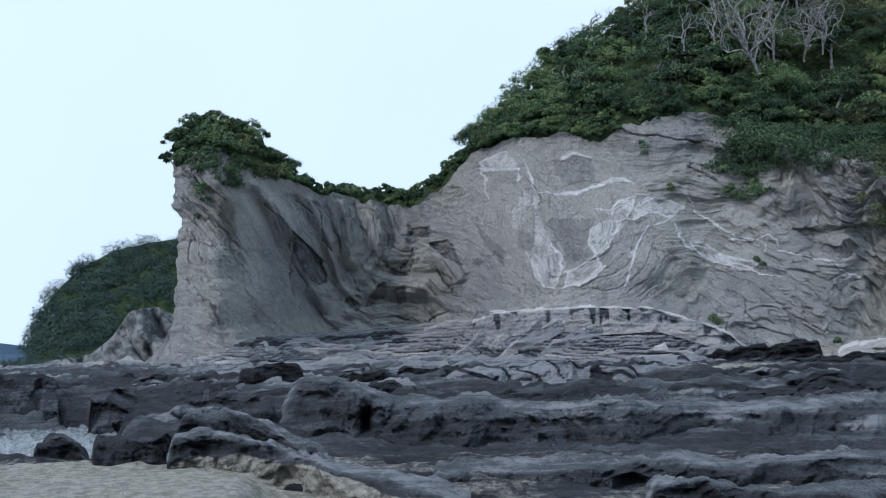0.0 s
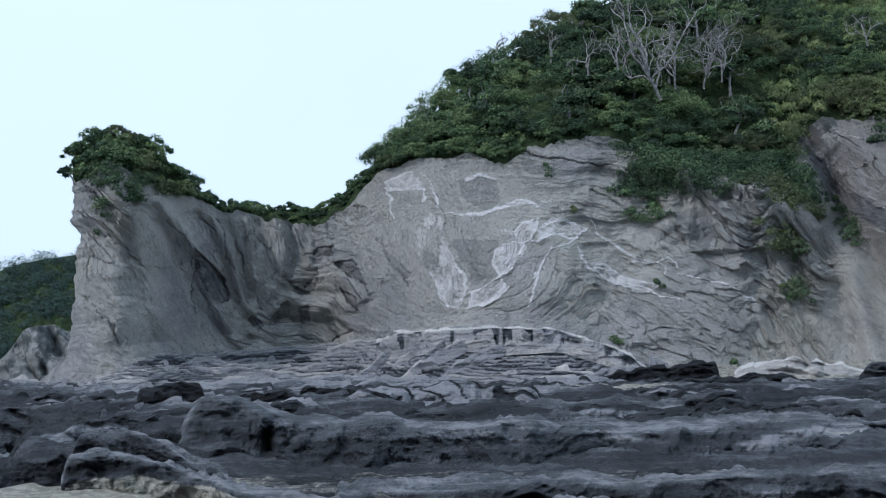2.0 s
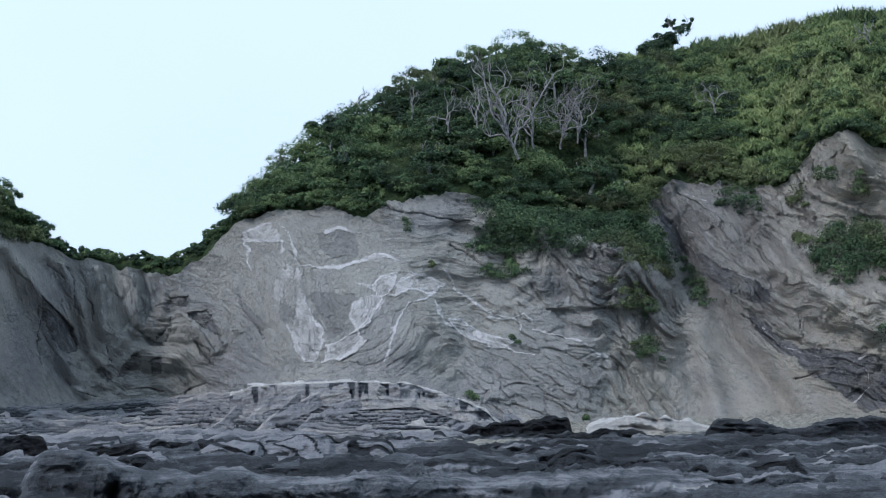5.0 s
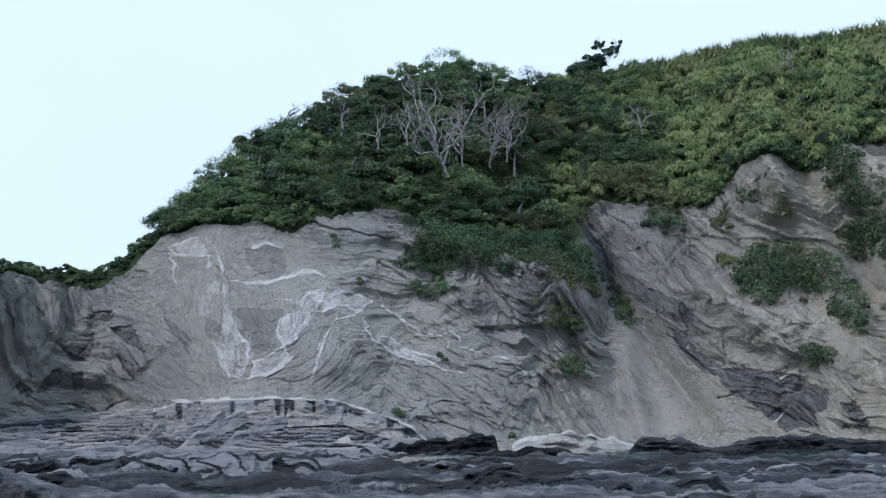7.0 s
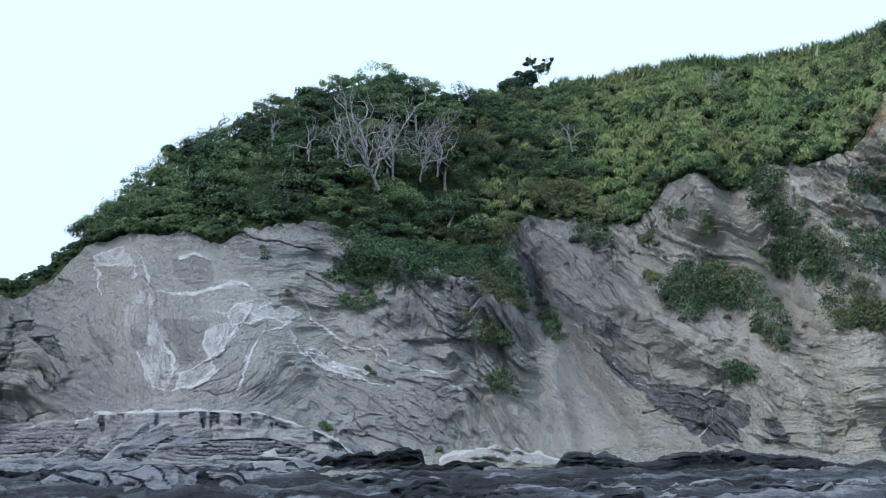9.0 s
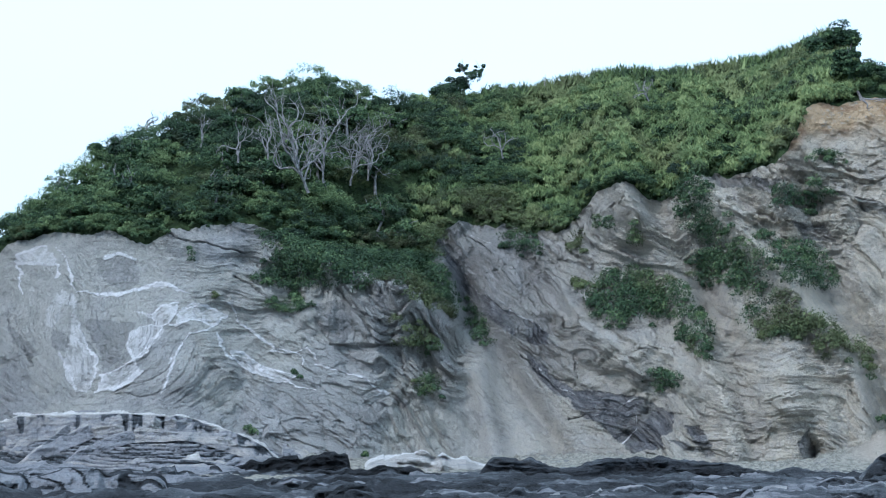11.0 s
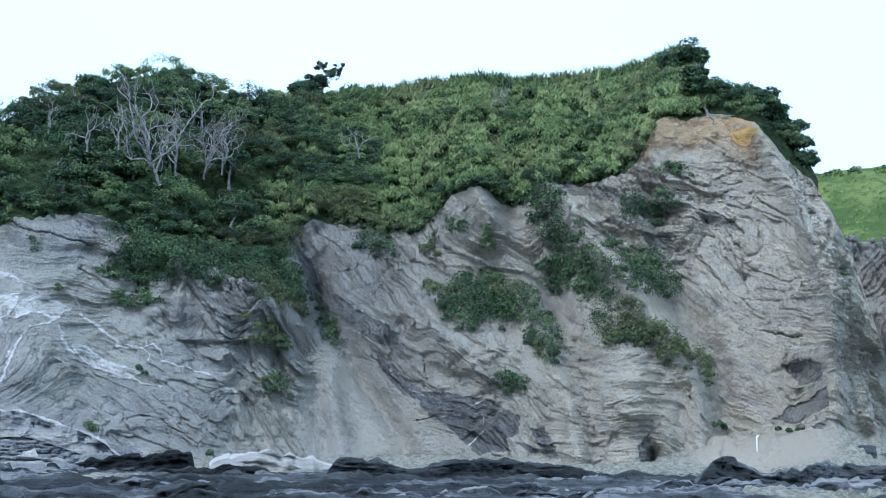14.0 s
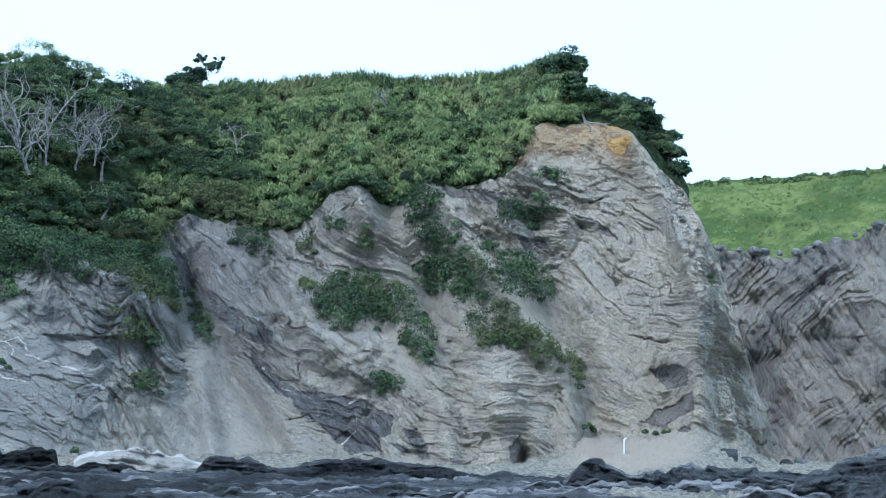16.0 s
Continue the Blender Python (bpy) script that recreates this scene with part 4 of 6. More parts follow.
SLABS += [([(22.8, 60, 1.0), (23.1, 60, 2.24), (24.5, 60, 2.35), (27.0, 60, 1.91), (30.1, 61, 2.36), (32.2, 61, 1.98), (33.8, 60, 1.88), (36.9, 60, 2.06), (39.7, 59, 1.6)], 1.2, 3.0, 0.36, 0.50),
          ([(39.4, 58, 1.0), (40.1, 57.5, 1.6), (40.8, 57, 2.5), (41.6, 57, 2.5), (42.9, 57, 1.8), (43.9, 58, 2.06), (46.5, 60, 2.2), (49.4, 60, 2.1), (56, 60, 2.1)], 1.5, 3.0, 0.46, 0.8)]
SLABS += [([(49.7, 50, 0.9), (50.3, 50, 1.8), (52.1, 50, 2.45), (54.2, 50, 2.7), (57, 50, 2.6)], 1.4, 3.0, 0.55, 0.75),
          ([(9, 55, 0.8), (12, 54, 1.25), (17, 53, 1.2), (22, 52, 1.3), (30, 51, 1.25), (40, 50, 1.2), (49, 50, 1.0)], 1.0, 3.0, 0.28, 0.75),
          ([(11, 44, 0.5), (14, 44, 0.9), (18, 44, 1.0), (26, 45, 1.1), (36, 45, 1.0), (50, 45, 1.0)], 1.0, 3.0, 0.32, 0.78)]
SLABS += [([(17.0, 67, 1.2), (18.0, 67, 2.2), (19.8, 67, 2.9), (21.5, 67, 2.5), (23.4, 67, 1.9), (23.8, 67, 1.2)], 2.0, 5.0, 1.5, 2.1)]
PLAT_Z = [(0, 0.7), (8, 0.4), (16, -0.5), (24, -0.6), (26.5, -0.55), (27.8, -0.2), (32.5, -0.15), (36, 0.45), (40, 0.7), (48, 0.95), (56, 1.25), (64, 1.5), (70, 1.65), (76, 1.75), (130, 2.0)]


def ground_z(b, r):
    """The platform's height, with the bench that climbs to the foot of the cliff."""
    foot_r = line(BASE_R, b, 0.5)
    foot_z = rise(foot_r, line(BASE_E, b, 0.2))
    z = line(PLAT_Z, r, 2.0)
    bench = ramp(r, foot_r - 14, foot_r + 0.5) * (r < foot_r + 2)
    z = z * (1 - bench) + np.maximum(foot_z, z) * bench
    z = np.where((r > 20) & (r < 33.2), z + (np.maximum(z, 0.02) - z) * ramp(b, -7.5, -10), z)
    z = z - 1.5 * ramp(b, -14.0, -15.8) * ramp(r, 33.2, 34.5) * (1 - ramp(r, 49, 52))
    return z, bench


PC = 540
pb = np.linspace(-26, 57, PC)
pr = np.concatenate([[0.02], np.linspace(0.3, 16, 30), np.exp(np.linspace(np.log(16.6), np.log(99), 250))])
PB, PR = np.meshgrid(pb, pr)
PX, PY = PR * np.sin(np.radians(PB)), PR * np.cos(np.radians(PB))
PZ, bench = ground_z(PB, PR)
grain_way = PY * 0.9 + PX * 0.25 + 1.2 * fbm(PX * 0.12, PY * 0.12, 0.0, 3, 3)
saw_r = grain_way * 0.55
teeth = (saw_r % 1.0) ** 1.5 * np.clip(0.3 + fbm(PX * 0.18, PY * 0.3, 2.0, 3, 5), 0, 1)
PZ = PZ + ramp(PR, 33, 42) * ((0.34 + 0.26 * ramp(PB, 16, 10)) * teeth - 0.08 + 0.16 * ridged(PX * 0.35, PY * 0.8, 0.0, 4, 7)) + 0.06 * fbm(PX * 1.5, PY * 2.2, 0.0, 3, 13) + ramp(PR, 22, 27) * (0.10 * ridged(PX * 0.6 + 0.3 * PY, PY * 1.1, 4.0, 4, 15) + 0.05 * ridged(PX * 2.2, PY * 2.6, 4.0, 3, 16)) * (1 - 0.8 * ramp(PB, -7, -9) * ramp(PR, 33, 31))
led = PZ * 3.0 + 0.9 * fbm(PX * 0.10, PY * 0.10, 0.0, 3, 43)
PZ = PZ + bench * 0.28 * (np.clip((led % 1.0) * 1.5, 0, 1) ** 3 - 0.4)
tone_p = 0.36 + 0.65 * ramp(PR, 33, 42) * (teeth - 0.32) + 0.3 * fbm(PX * 0.25, PY * 0.6, 6.0, 4, 19) + 0.6 * bench + 0.6 * bench * np.clip(0.5 - (led % 1.0), -0.3, 0.5)
PZ = PZ - 0.9 * np.clip(bench * 20, 0, 1) * (PB > -12.6) * (PB < 14)
tone_p = tone_p + 0.30 * ramp(PR, 56, 64) + 0.22 * ramp(PR, 42, 47) * ramp(PB, -9, -6) * ramp(PB, 14, 11) * (1 - bench) + 0.10 * ramp(PB, 14, 24) + 0.18 * ramp(PB, 24, 34)
sand = ramp(PR, 34, 29) * ramp(PB, -3.0, -9.0) + 0.4 * ramp(PR, 34, 29) * ramp(PB, -9.0, -3.0)
sand = np.maximum(sand, 0.85 * np.exp(-((PB - 12.5) / 3.0) ** 2 - ((PR - 57) / 3.5) ** 2))
sand = np.maximum(sand, 1.6 * np.exp(-((PB - 43.0) / 4.5) ** 4 - ((PR - 74) / 8) ** 4))
sand = np.maximum(sand, 0.6 * ramp(PR, 61, 66) * ramp(PB, 13, 16))
sand = np.maximum(sand, 0.8 * np.exp(-((PB - 46) / 7.0) ** 2 - ((PR - 47) / 3) ** 2))
near = ramp(PR, 22, 14)
sand = sand * (1 - near) + near * 0.9 * ramp(fbm(PX * 0.12, PY * 0.12, 0.0, 3, 321), -0.2, 0.3)
tone_p = tone_p * (1 - near) + near * (0.45 + 0.3 * fbm(PX * 0.3, PY * 0.5, 0.0, 3, 19))
mesh = mesh_of("pavement", place(PB, PR, PZ), grid_faces(len(pr), PC)[:, ::-1], PLATFORM, True,
               {"tone": tone_p, "sand": sand, "along": PX, "bed": PZ + 0.15 * PR})
tagged(new("rock_platform", mesh), "wave-cut platform of ridged grey rock and pale sand", "rock platform", kind="structure")


# the rest of the shore, around and behind the standpoint
sb, sr = np.meshgrid(np.linspace(56.9, 334.1, 260), np.concatenate([[0.02, 0.3], np.linspace(1.0, 60, 90)]))
sx_, sy_ = sr * np.sin(np.radians(sb)), sr * np.cos(np.radians(sb))
sz = line(PLAT_Z, sr, 2.0) + 0.06 * fbm(sx_ * 1.5, sy_ * 2.2, 0.0, 3, 13) + 0.35 * ramp(sr, 4, 20) * ridged(sx_ * 0.18, sy_ * 0.3, 0.0, 4, 7)
sz = sz - ramp(sr, 22, 58) * (sz + 1.15)
shore_sand = 0.9 * ramp(fbm(sx_ * 0.12, sy_ * 0.12, 0.0, 3, 321), -0.2, 0.3)
tagged(new("rock_shore", mesh_of("rock_shore", place(sb, sr, sz), grid_faces(92, 260)[:, ::-1], PLATFORM, True,
                                 {"tone": 0.45 + 0.3 * fbm(sx_ * 0.3, sy_ * 0.5, 0.0, 3, 19), "sand": shore_sand, "along": sx_, "bed": sz})), "low grey rock and pale sand sloping into the sea", "rock platform", kind="structure")


# the tide pool among the rocks
pool_b, pool_r = np.meshgrid(np.linspace(-27, -14.0, 170), np.linspace(32.5, 52.5, 110))
tagged(new("tide_pool", mesh_of("tide_pool", place(pool_b, pool_r, -0.04 + 0.11 * fbm(pool_b * 3.5, pool_r * 1.6, 0.0, 3, 77)), grid_faces(110, 170)[:, ::-1], WATER)), "rippled grey tide pool among dark rocks", "water", kind="structure")


def swept_rock(name, pts, front, behind, face_tone, top_tone, seed, label, step=0.075, crest_rough=1.0, foot_sand=0.0, face_rows=30, top_rows=16, blocky=0.3, taper=0.0, slant=0.25, teeth=0.0, salt=0.0, layered=1.0, relief=0.6, stripe=0.0, hole=None, tone_up=0.72, drip=0.0):
    """A long rock rising from the platform: steep layered face towards the sea, gentle back."""
    p = np.array(pts, float)
    n = max(10, int((p[-1, 0] - p[0, 0]) / step))
    b = np.linspace(p[0, 0], p[-1, 0], n)
    soft = 0.12
    rc = line(p[:, :2], b, soft)
    zc = line(p[:, [0, 2]], b, soft)
    s = rc * np.radians(b)
    ends = np.minimum(np.arange(n), np.arange(n)[::-1]) * step
    zc = zc + crest_rough * (0.17 * fbm(s * 0.45, seed, 0.0, 3, seed) + 0.08 * fbm(s * 1.8, seed, 0.0, 3, seed + 5)) * ramp(ends, 0, 0.4)
    notch = s * 0.33 + 0.8 * fbm(s * 0.25, seed, 5.0, 2, seed + 3)
    zc = zc + teeth * ((notch % 1.0) ** 1.4 - 0.5) * (0.5 + 0.5 * value_noise(s * 0.2, seed, 7.0, seed + 4))
    rc = rc + front * 0.5 * fbm(s * 0.3, seed, 2.0, 3, seed + 9)
    zf = np.minimum(ground_z(b, rc - front)[0], zc) - 0.45
    span = (p[-1, 0] - p[0, 0]) * taper
    taper_e = np.sqrt(ramp(np.minimum(b - p[0, 0], p[-1, 0] - b), 0, span)) if taper else 1.0
    zc = zf + (zc - zf) * taper_e
    rc = rc - front * 0.8 * (1 - taper_e) * np.sign(np.sin(seed))
    zk = np.minimum(ground_z(b, rc + behind)[0], zc) - 0.35
    u = np.linspace(0, 1, face_rows)[:, None]
    w = np.linspace(0, 1, top_rows)[1:, None]
    h = zc - zf
    z1 = zf + h * (1 - (1 - u) ** 1.7)
    r1 = rc - front * (1 - u) ** 1.25
    dip = slant * (1 if seed % 2 else -0.6)
    lay = fbm(s * 0.25, z1 * 3.2 + dip * s + 0.5 * fbm(s * 0.3, z1, 0.0, 2, seed), seed, 3, seed + 11)
    big = fbm(s * 0.55, z1 * 0.6, seed, 3, seed + 13)
    scar = ridged(s * 1.1, z1 * 1.5, seed, 4, seed + 15)
    own, rim = cells(s * 0.9 + 0.5 * z1, z1 * 1.6 + 0.15 * s, seed + 17)
    amp = np.minimum(front, 1.5) * np.sin(np.pi * np.clip(0.06 + 0.84 * u, 0, 1)) ** 0.6
    flute = ridged(s * 0.9 + z1 * 0.7, z1 * 0.55, seed, 3, seed + 61)
    r1 = r1 - amp * (layered * 0.24 * sharp(lay, 0.7) + 0.34 * big + 0.15 * scar + (1 - layered) * 0.20 * flute + blocky * (0.30 * own * ramp(rim, 0, 0.2) - 0.35 * np.clip(1 - rim / 0.09, 0, 1)))
    r1 = r1 - 0.07 * fbm(s * 3.2, z1 * 3.6, seed, 4, seed + 51, 0.6) * np.sin(np.pi * np.clip(u, 0.02, 0.98))
    wx, wz = s + 0.7 * fbm(s * 0.5, z1 * 0.9, seed, 2, seed + 71), z1 + 0.4 * fbm(s * 0.6, z1 * 0.9, 4.0, 2, seed + 73)
    mid = ridged(wx * 1.1 + 0.4 * wz, wz * 1.9, seed, 3, seed + 75)
    own_p, rim_p = cells(wx * 1.7, wz * 2.6, seed + 77)
    bowl = ramp(rim_p, 0.05, 0.5) * (own_p > 0.05) * np.clip(0.5 + 1.5 * fbm(s * 0.25, z1 * 0.6, 2.0, 2, seed + 79), 0, 1)
    relief_e = relief * np.sin(np.pi * np.clip(0.04 + 0.9 * u, 0, 1)) ** 0.5
    r1 = r1 - relief_e * (0.40 * mid - 0.30 * bowl + 0.16 * ridged(wx * 3.0, wz * 4.0, seed, 2, seed + 81))
    band = 0.0
    if stripe:
        q = s * stripe + (1.3 * stripe) * z1 + 1.1 * fbm(s * 0.5, z1 * 0.8, 1.0, 3, seed + 83)
        band = ramp(np.abs(q % 1.0 - 0.5), 0.34, 0.39) * (value_noise(np.floor(q) * 7.7, seed, 0.0, seed) > -0.45)
        r1 = r1 + 0.22 * band * np.sin(np.pi * np.clip(u, 0, 1))
    if hole:
        pit = np.exp(-((b - hole[0]) / hole[2]) ** 2 - ((np.degrees(np.arctan2(z1 - EYE, rc)) - hole[1]) / hole[3]) ** 4)
        r1 = r1 + 1.1 * pit
    runs = 0.0
    if drip:
        edge_u = 0.30 * fbm(s * 2.2, seed, 0.0, 3, seed + 91, 0.7)
        runs = drip * ramp(0.6 * value_noise(s * 0.35, seed, 3.0, seed + 93) + value_noise(s * 2.6, seed, 3.0, seed + 95), -0.25, 0.1) * ramp(u + edge_u, 0.42, 0.50) * ramp(u, 0.88, 0.80)
        r1 = r1 + 0.25 * runs
    z1 = z1 + 0.06 * scar * u * (1 - u) * 4
    r2 = rc + behind * w
    tilt = r2 * 1.1 + s * 0.35 + 0.5 * fbm(s * 0.5, r2 * 0.5, 0.0, 2, seed + 23)
    own2, rim2 = cells(s * 0.55, tilt, seed + 27)
    hump = np.sin(np.pi * np.clip(w * 0.96 + 0.04, 0, 1)) ** 0.5
    z2 = zc - (zc - zk) * (0.35 * w + 0.65 * w ** 2.2) + hump * (0.13 * fbm(s * 0.8, r2 * 1.2, 0.0, 4, seed + 21) + 0.16 * ridged(s * 0.7, tilt * 1.5, 1.0, 3, seed + 25)
                                                               + blocky * (0.10 * own2 * ramp(rim2, 0, 0.15) - 0.14 * np.clip(1 - rim2 / 0.08, 0, 1)))
    r, z = np.concatenate([r1, r2 + 0 * s]), np.concatenate([z1, z2])
    rows = len(r)
    uu = np.concatenate([u + 0 * s, 1 + w + 0 * s])
    # face dark and top pale, partly the sky's light put into the tone
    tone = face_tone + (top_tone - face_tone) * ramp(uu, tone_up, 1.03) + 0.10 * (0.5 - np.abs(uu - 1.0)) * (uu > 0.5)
    # relief shading in the tone: high spots paler, bowls, hole and cracks darker
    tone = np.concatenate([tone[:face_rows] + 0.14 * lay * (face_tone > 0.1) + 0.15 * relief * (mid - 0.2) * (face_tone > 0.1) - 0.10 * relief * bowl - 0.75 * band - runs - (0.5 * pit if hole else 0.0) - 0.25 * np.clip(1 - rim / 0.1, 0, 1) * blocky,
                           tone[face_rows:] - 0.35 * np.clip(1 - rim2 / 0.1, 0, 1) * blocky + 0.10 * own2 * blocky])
    if salt:
        drift = fbm(s * 0.5, uu * 3.0, seed, 3, seed + 41)
        tone = tone + salt * np.clip(0.35 + 1.4 * drift, 0, 1) * np.exp(-((uu - 0.55 - 0.12 * fbm(s * 0.2, seed, 0.0, 2, seed + 43)) / 0.10) ** 2) * ramp(b, 3, 9)
    sandy = foot_sand * ramp(uu + 0.25 * fbm(s * 0.5, uu * 2, 0.0, 3, seed + 31), 0.62, 0.45)
    me = mesh_of(name, place(np.broadcast_to(b, r.shape), r, z), grid_faces(rows, n), PLATFORM, False,
                 {"tone": tone, "sand": sandy, "along": np.broadcast_to(s, r.shape), "bed": z + 0.1 * r})
    return tagged(new(name, me), label, "rock", "rocks of the platform")


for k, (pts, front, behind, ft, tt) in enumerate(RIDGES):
    swept_rock("rock_ridge", pts, front, behind, ft, tt, 100 + 7 * k, "long weathered ridge of dark grey rock, top coloured salt-grey and skylit", foot_sand=0.55 if k == 0 else 0.0, face_rows=36, top_rows=14, blocky=0.05, crest_rough=0.55, salt=0.75 if k == 2 else 0.25, layered=0.45, relief=0.55, tone_up=0.3 if k == 2 else 0.5, hole=(-3.74, -3.2, 0.28, 1.0) if k == 2 else None)
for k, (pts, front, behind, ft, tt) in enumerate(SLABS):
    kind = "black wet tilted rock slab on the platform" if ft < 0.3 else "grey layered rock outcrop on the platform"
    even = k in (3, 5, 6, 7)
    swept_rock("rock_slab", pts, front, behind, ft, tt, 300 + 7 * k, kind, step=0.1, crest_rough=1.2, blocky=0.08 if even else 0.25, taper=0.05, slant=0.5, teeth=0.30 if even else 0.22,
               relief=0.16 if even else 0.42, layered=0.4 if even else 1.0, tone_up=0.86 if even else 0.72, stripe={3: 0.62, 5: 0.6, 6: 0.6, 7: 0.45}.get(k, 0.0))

rng = np.random.default_rng(11)
# lesser ledges between the ridges
k = 0
for r_row in (37.5, 39.8, 42, 44.5, 47, 49.5, 52, 54.8, 57.5, 60.5, 63.5, 66.5):
    b0 = -26 + rng.uniform(0, 3)
    while b0 < 55:
        size, r0, k = rng.uniform(4, 11), r_row + rng.uniform(-0.8, 0.8), k + 1
        swing = rng.uniform(-1.5, 1.2)
        cut = [b0 + q * size for q in (0, 0.2, 0.4, 0.6, 0.8, 1.0)]
        rr = [r0 + (bq - b0) / size * swing for bq in cut]
        gz = ground_z(np.array(cut), np.array(rr))[0]
        lift = rng.uniform(0.12, 0.46)
        pts = [(bq, rq, zq + lift + rng.uniform(-0.14, 0.14)) for bq, rq, zq in zip(cut, rr, gz)]
        b0 += size * rng.uniform(0.75, 1.1)
        if 0.5 < cut[2] < 9.5 and 41 < r_row < 49.6 or cut[2] < -13.5 and r_row < 50 or r_row > 64 and -13 < cut[2] < 9 or r_row > 48 and 20 < cut[2] < 36 or r_row > 65 and cut[2] < 16 or r_row > 62 and cut[2] >= 16:
            continue
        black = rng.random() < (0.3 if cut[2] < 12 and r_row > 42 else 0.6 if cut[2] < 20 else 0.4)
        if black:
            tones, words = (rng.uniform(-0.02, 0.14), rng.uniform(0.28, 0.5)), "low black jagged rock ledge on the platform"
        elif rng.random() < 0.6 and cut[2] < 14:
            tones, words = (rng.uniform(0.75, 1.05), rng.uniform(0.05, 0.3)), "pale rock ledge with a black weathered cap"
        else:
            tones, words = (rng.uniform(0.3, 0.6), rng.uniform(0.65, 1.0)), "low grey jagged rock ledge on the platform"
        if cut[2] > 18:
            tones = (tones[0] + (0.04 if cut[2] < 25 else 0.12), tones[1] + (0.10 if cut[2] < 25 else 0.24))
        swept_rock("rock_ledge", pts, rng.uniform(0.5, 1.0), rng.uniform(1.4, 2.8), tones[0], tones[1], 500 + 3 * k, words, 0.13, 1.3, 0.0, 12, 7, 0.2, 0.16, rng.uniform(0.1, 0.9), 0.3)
# the layered bench that climbs to the foot of the cliff
nb, nv = 760, 150
bench_b = np.linspace(-12.6, 14.2, nb)
bv = np.linspace(0, 1, nv)[:, None]
foot_r = line(BASE_R, bench_b, 0.5)
foot_z = rise(foot_r, line(BASE_E, bench_b, 0.2)) + 0.1
low_r = foot_r - 14
low_z = ground_z(bench_b, low_r)[0] - 0.1
br, bz = low_r + (foot_r - low_r) * bv, low_z + (foot_z - low_z) * (0.35 * bv + 0.65 * bv ** 1.6)
bs = foot_r * np.radians(bench_b)
own_t, rim_t = cells(bs * 0.55 + 0.2 * br, br * 0.8, 309)
tier = bz + 0.22 * fbm(bs * 0.10, br * 0.10, 0.0, 3, 301) + 0.10 * fbm(bs * 0.7, br * 0.5, 0.0, 3, 303) + 0.07 * own_t
thick = 4.6 + 0.8 * value_noise(bs * 0.05, 0.0, 0.0, 305)
level = tier * thick
part_up = level % 1.0
riser = ramp(part_up, 0.62, 0.95)
fade = np.sin(np.pi * np.clip(0.02 + 0.98 * bv, 0, 1)) ** 0.4
bz = bz + fade * (riser - part_up) / thick * 0.95 + 0.03 * fbm(bs * 1.6, br * 1.6, 0.0, 3, 311)
br = br + fade * 0.18 * np.exp(-((part_up - 0.66) / 0.08) ** 2) - 0.12 * riser * fade
kind_t = value_noise(bs * 0.06, np.floor(level) * 2.3, 0.0, 317)
# a dark line coloured into the notch under each ledge, as its shadow
bench_tone = 1.22 + 0.22 * kind_t + 0.10 * own_t - 0.40 * np.exp(-((part_up - 0.68) / 0.07) ** 2) + 0.12 * riser - 0.2 * np.clip(1 - rim_t / 0.05, 0, 1) + 0.15 * fbm(bs * 0.15, bz, 0.0, 3, 313) - 0.45 * ramp(value_noise(bs * 0.22, tier * 2.5, 3.0, 315), 0.4, 0.6)
tagged(new("rock_bench", mesh_of("rock_bench", place(np.broadcast_to(bench_b, br.shape), br, bz), grid_faces(nv, nb), PLATFORM, False,
                                 {"tone": bench_tone, "sand": 0 * br, "along": np.broadcast_to(bs, br.shape), "bed": tier})), "bench of thin pale grey rock beds below the cliff", "rock bench", kind="structure")
# thin pale beds that crop out on the bench below the cliff
for k in range(24):
    b0 = rng.uniform(-12, 13)
    foot = float(line(BASE_R, np.array([b0]), 0.5)[0])
    r0 = foot - rng.uniform(0.5, 13)
    size = rng.uniform(2.0, 7.0)
    if b0 + size > 1.5 and foot - r0 < 7:
        continue
    ends_b = np.linspace(b0, b0 + size, 5)
    rr = r0 + np.cumsum(rng.uniform(-0.8, 0.6, 5))
    gz = ground_z(ends_b, rr)[0]
    lift = rng.uniform(0.05, 0.2)
    pts = [(bq, rq, zq + (lift if 0 < i < 4 else -0.15)) for i, (bq, rq, zq) in enumerate(zip(ends_b, rr, gz))]
    swept_rock("bench_ledge", pts, rng.uniform(0.25, 0.6), rng.uniform(0.8, 2.0), rng.uniform(0.9, 1.2), rng.uniform(1.1, 1.5), 800 + 3 * k, "thin pale grey bed cropping out below the cliff", 0.10, 0.8, 0.0, 12, 8, 0.4, 0.25, relief=0.2)
# the arched bed below the veined face
swept_rock("arched_bed", [(1.3, 84.5, 4.6), (2.3, 82.9, 5.2), (4.6, 77.8, 5.2), (7.1, 73.9, 5.0), (9.75, 71.9, 4.8), (11.8, 71.7, 3.9), (13.2, 71.2, 3.05), (14.3, 70.8, 1.8)], 1.4, 3.5, 1.28, 1.85, 951,
           "pale arched bed with dark stained front below the cliff", 0.06, 0.35, 0.0, 36, 12, 0.12, relief=0.15, drip=0.72, layered=0.5)


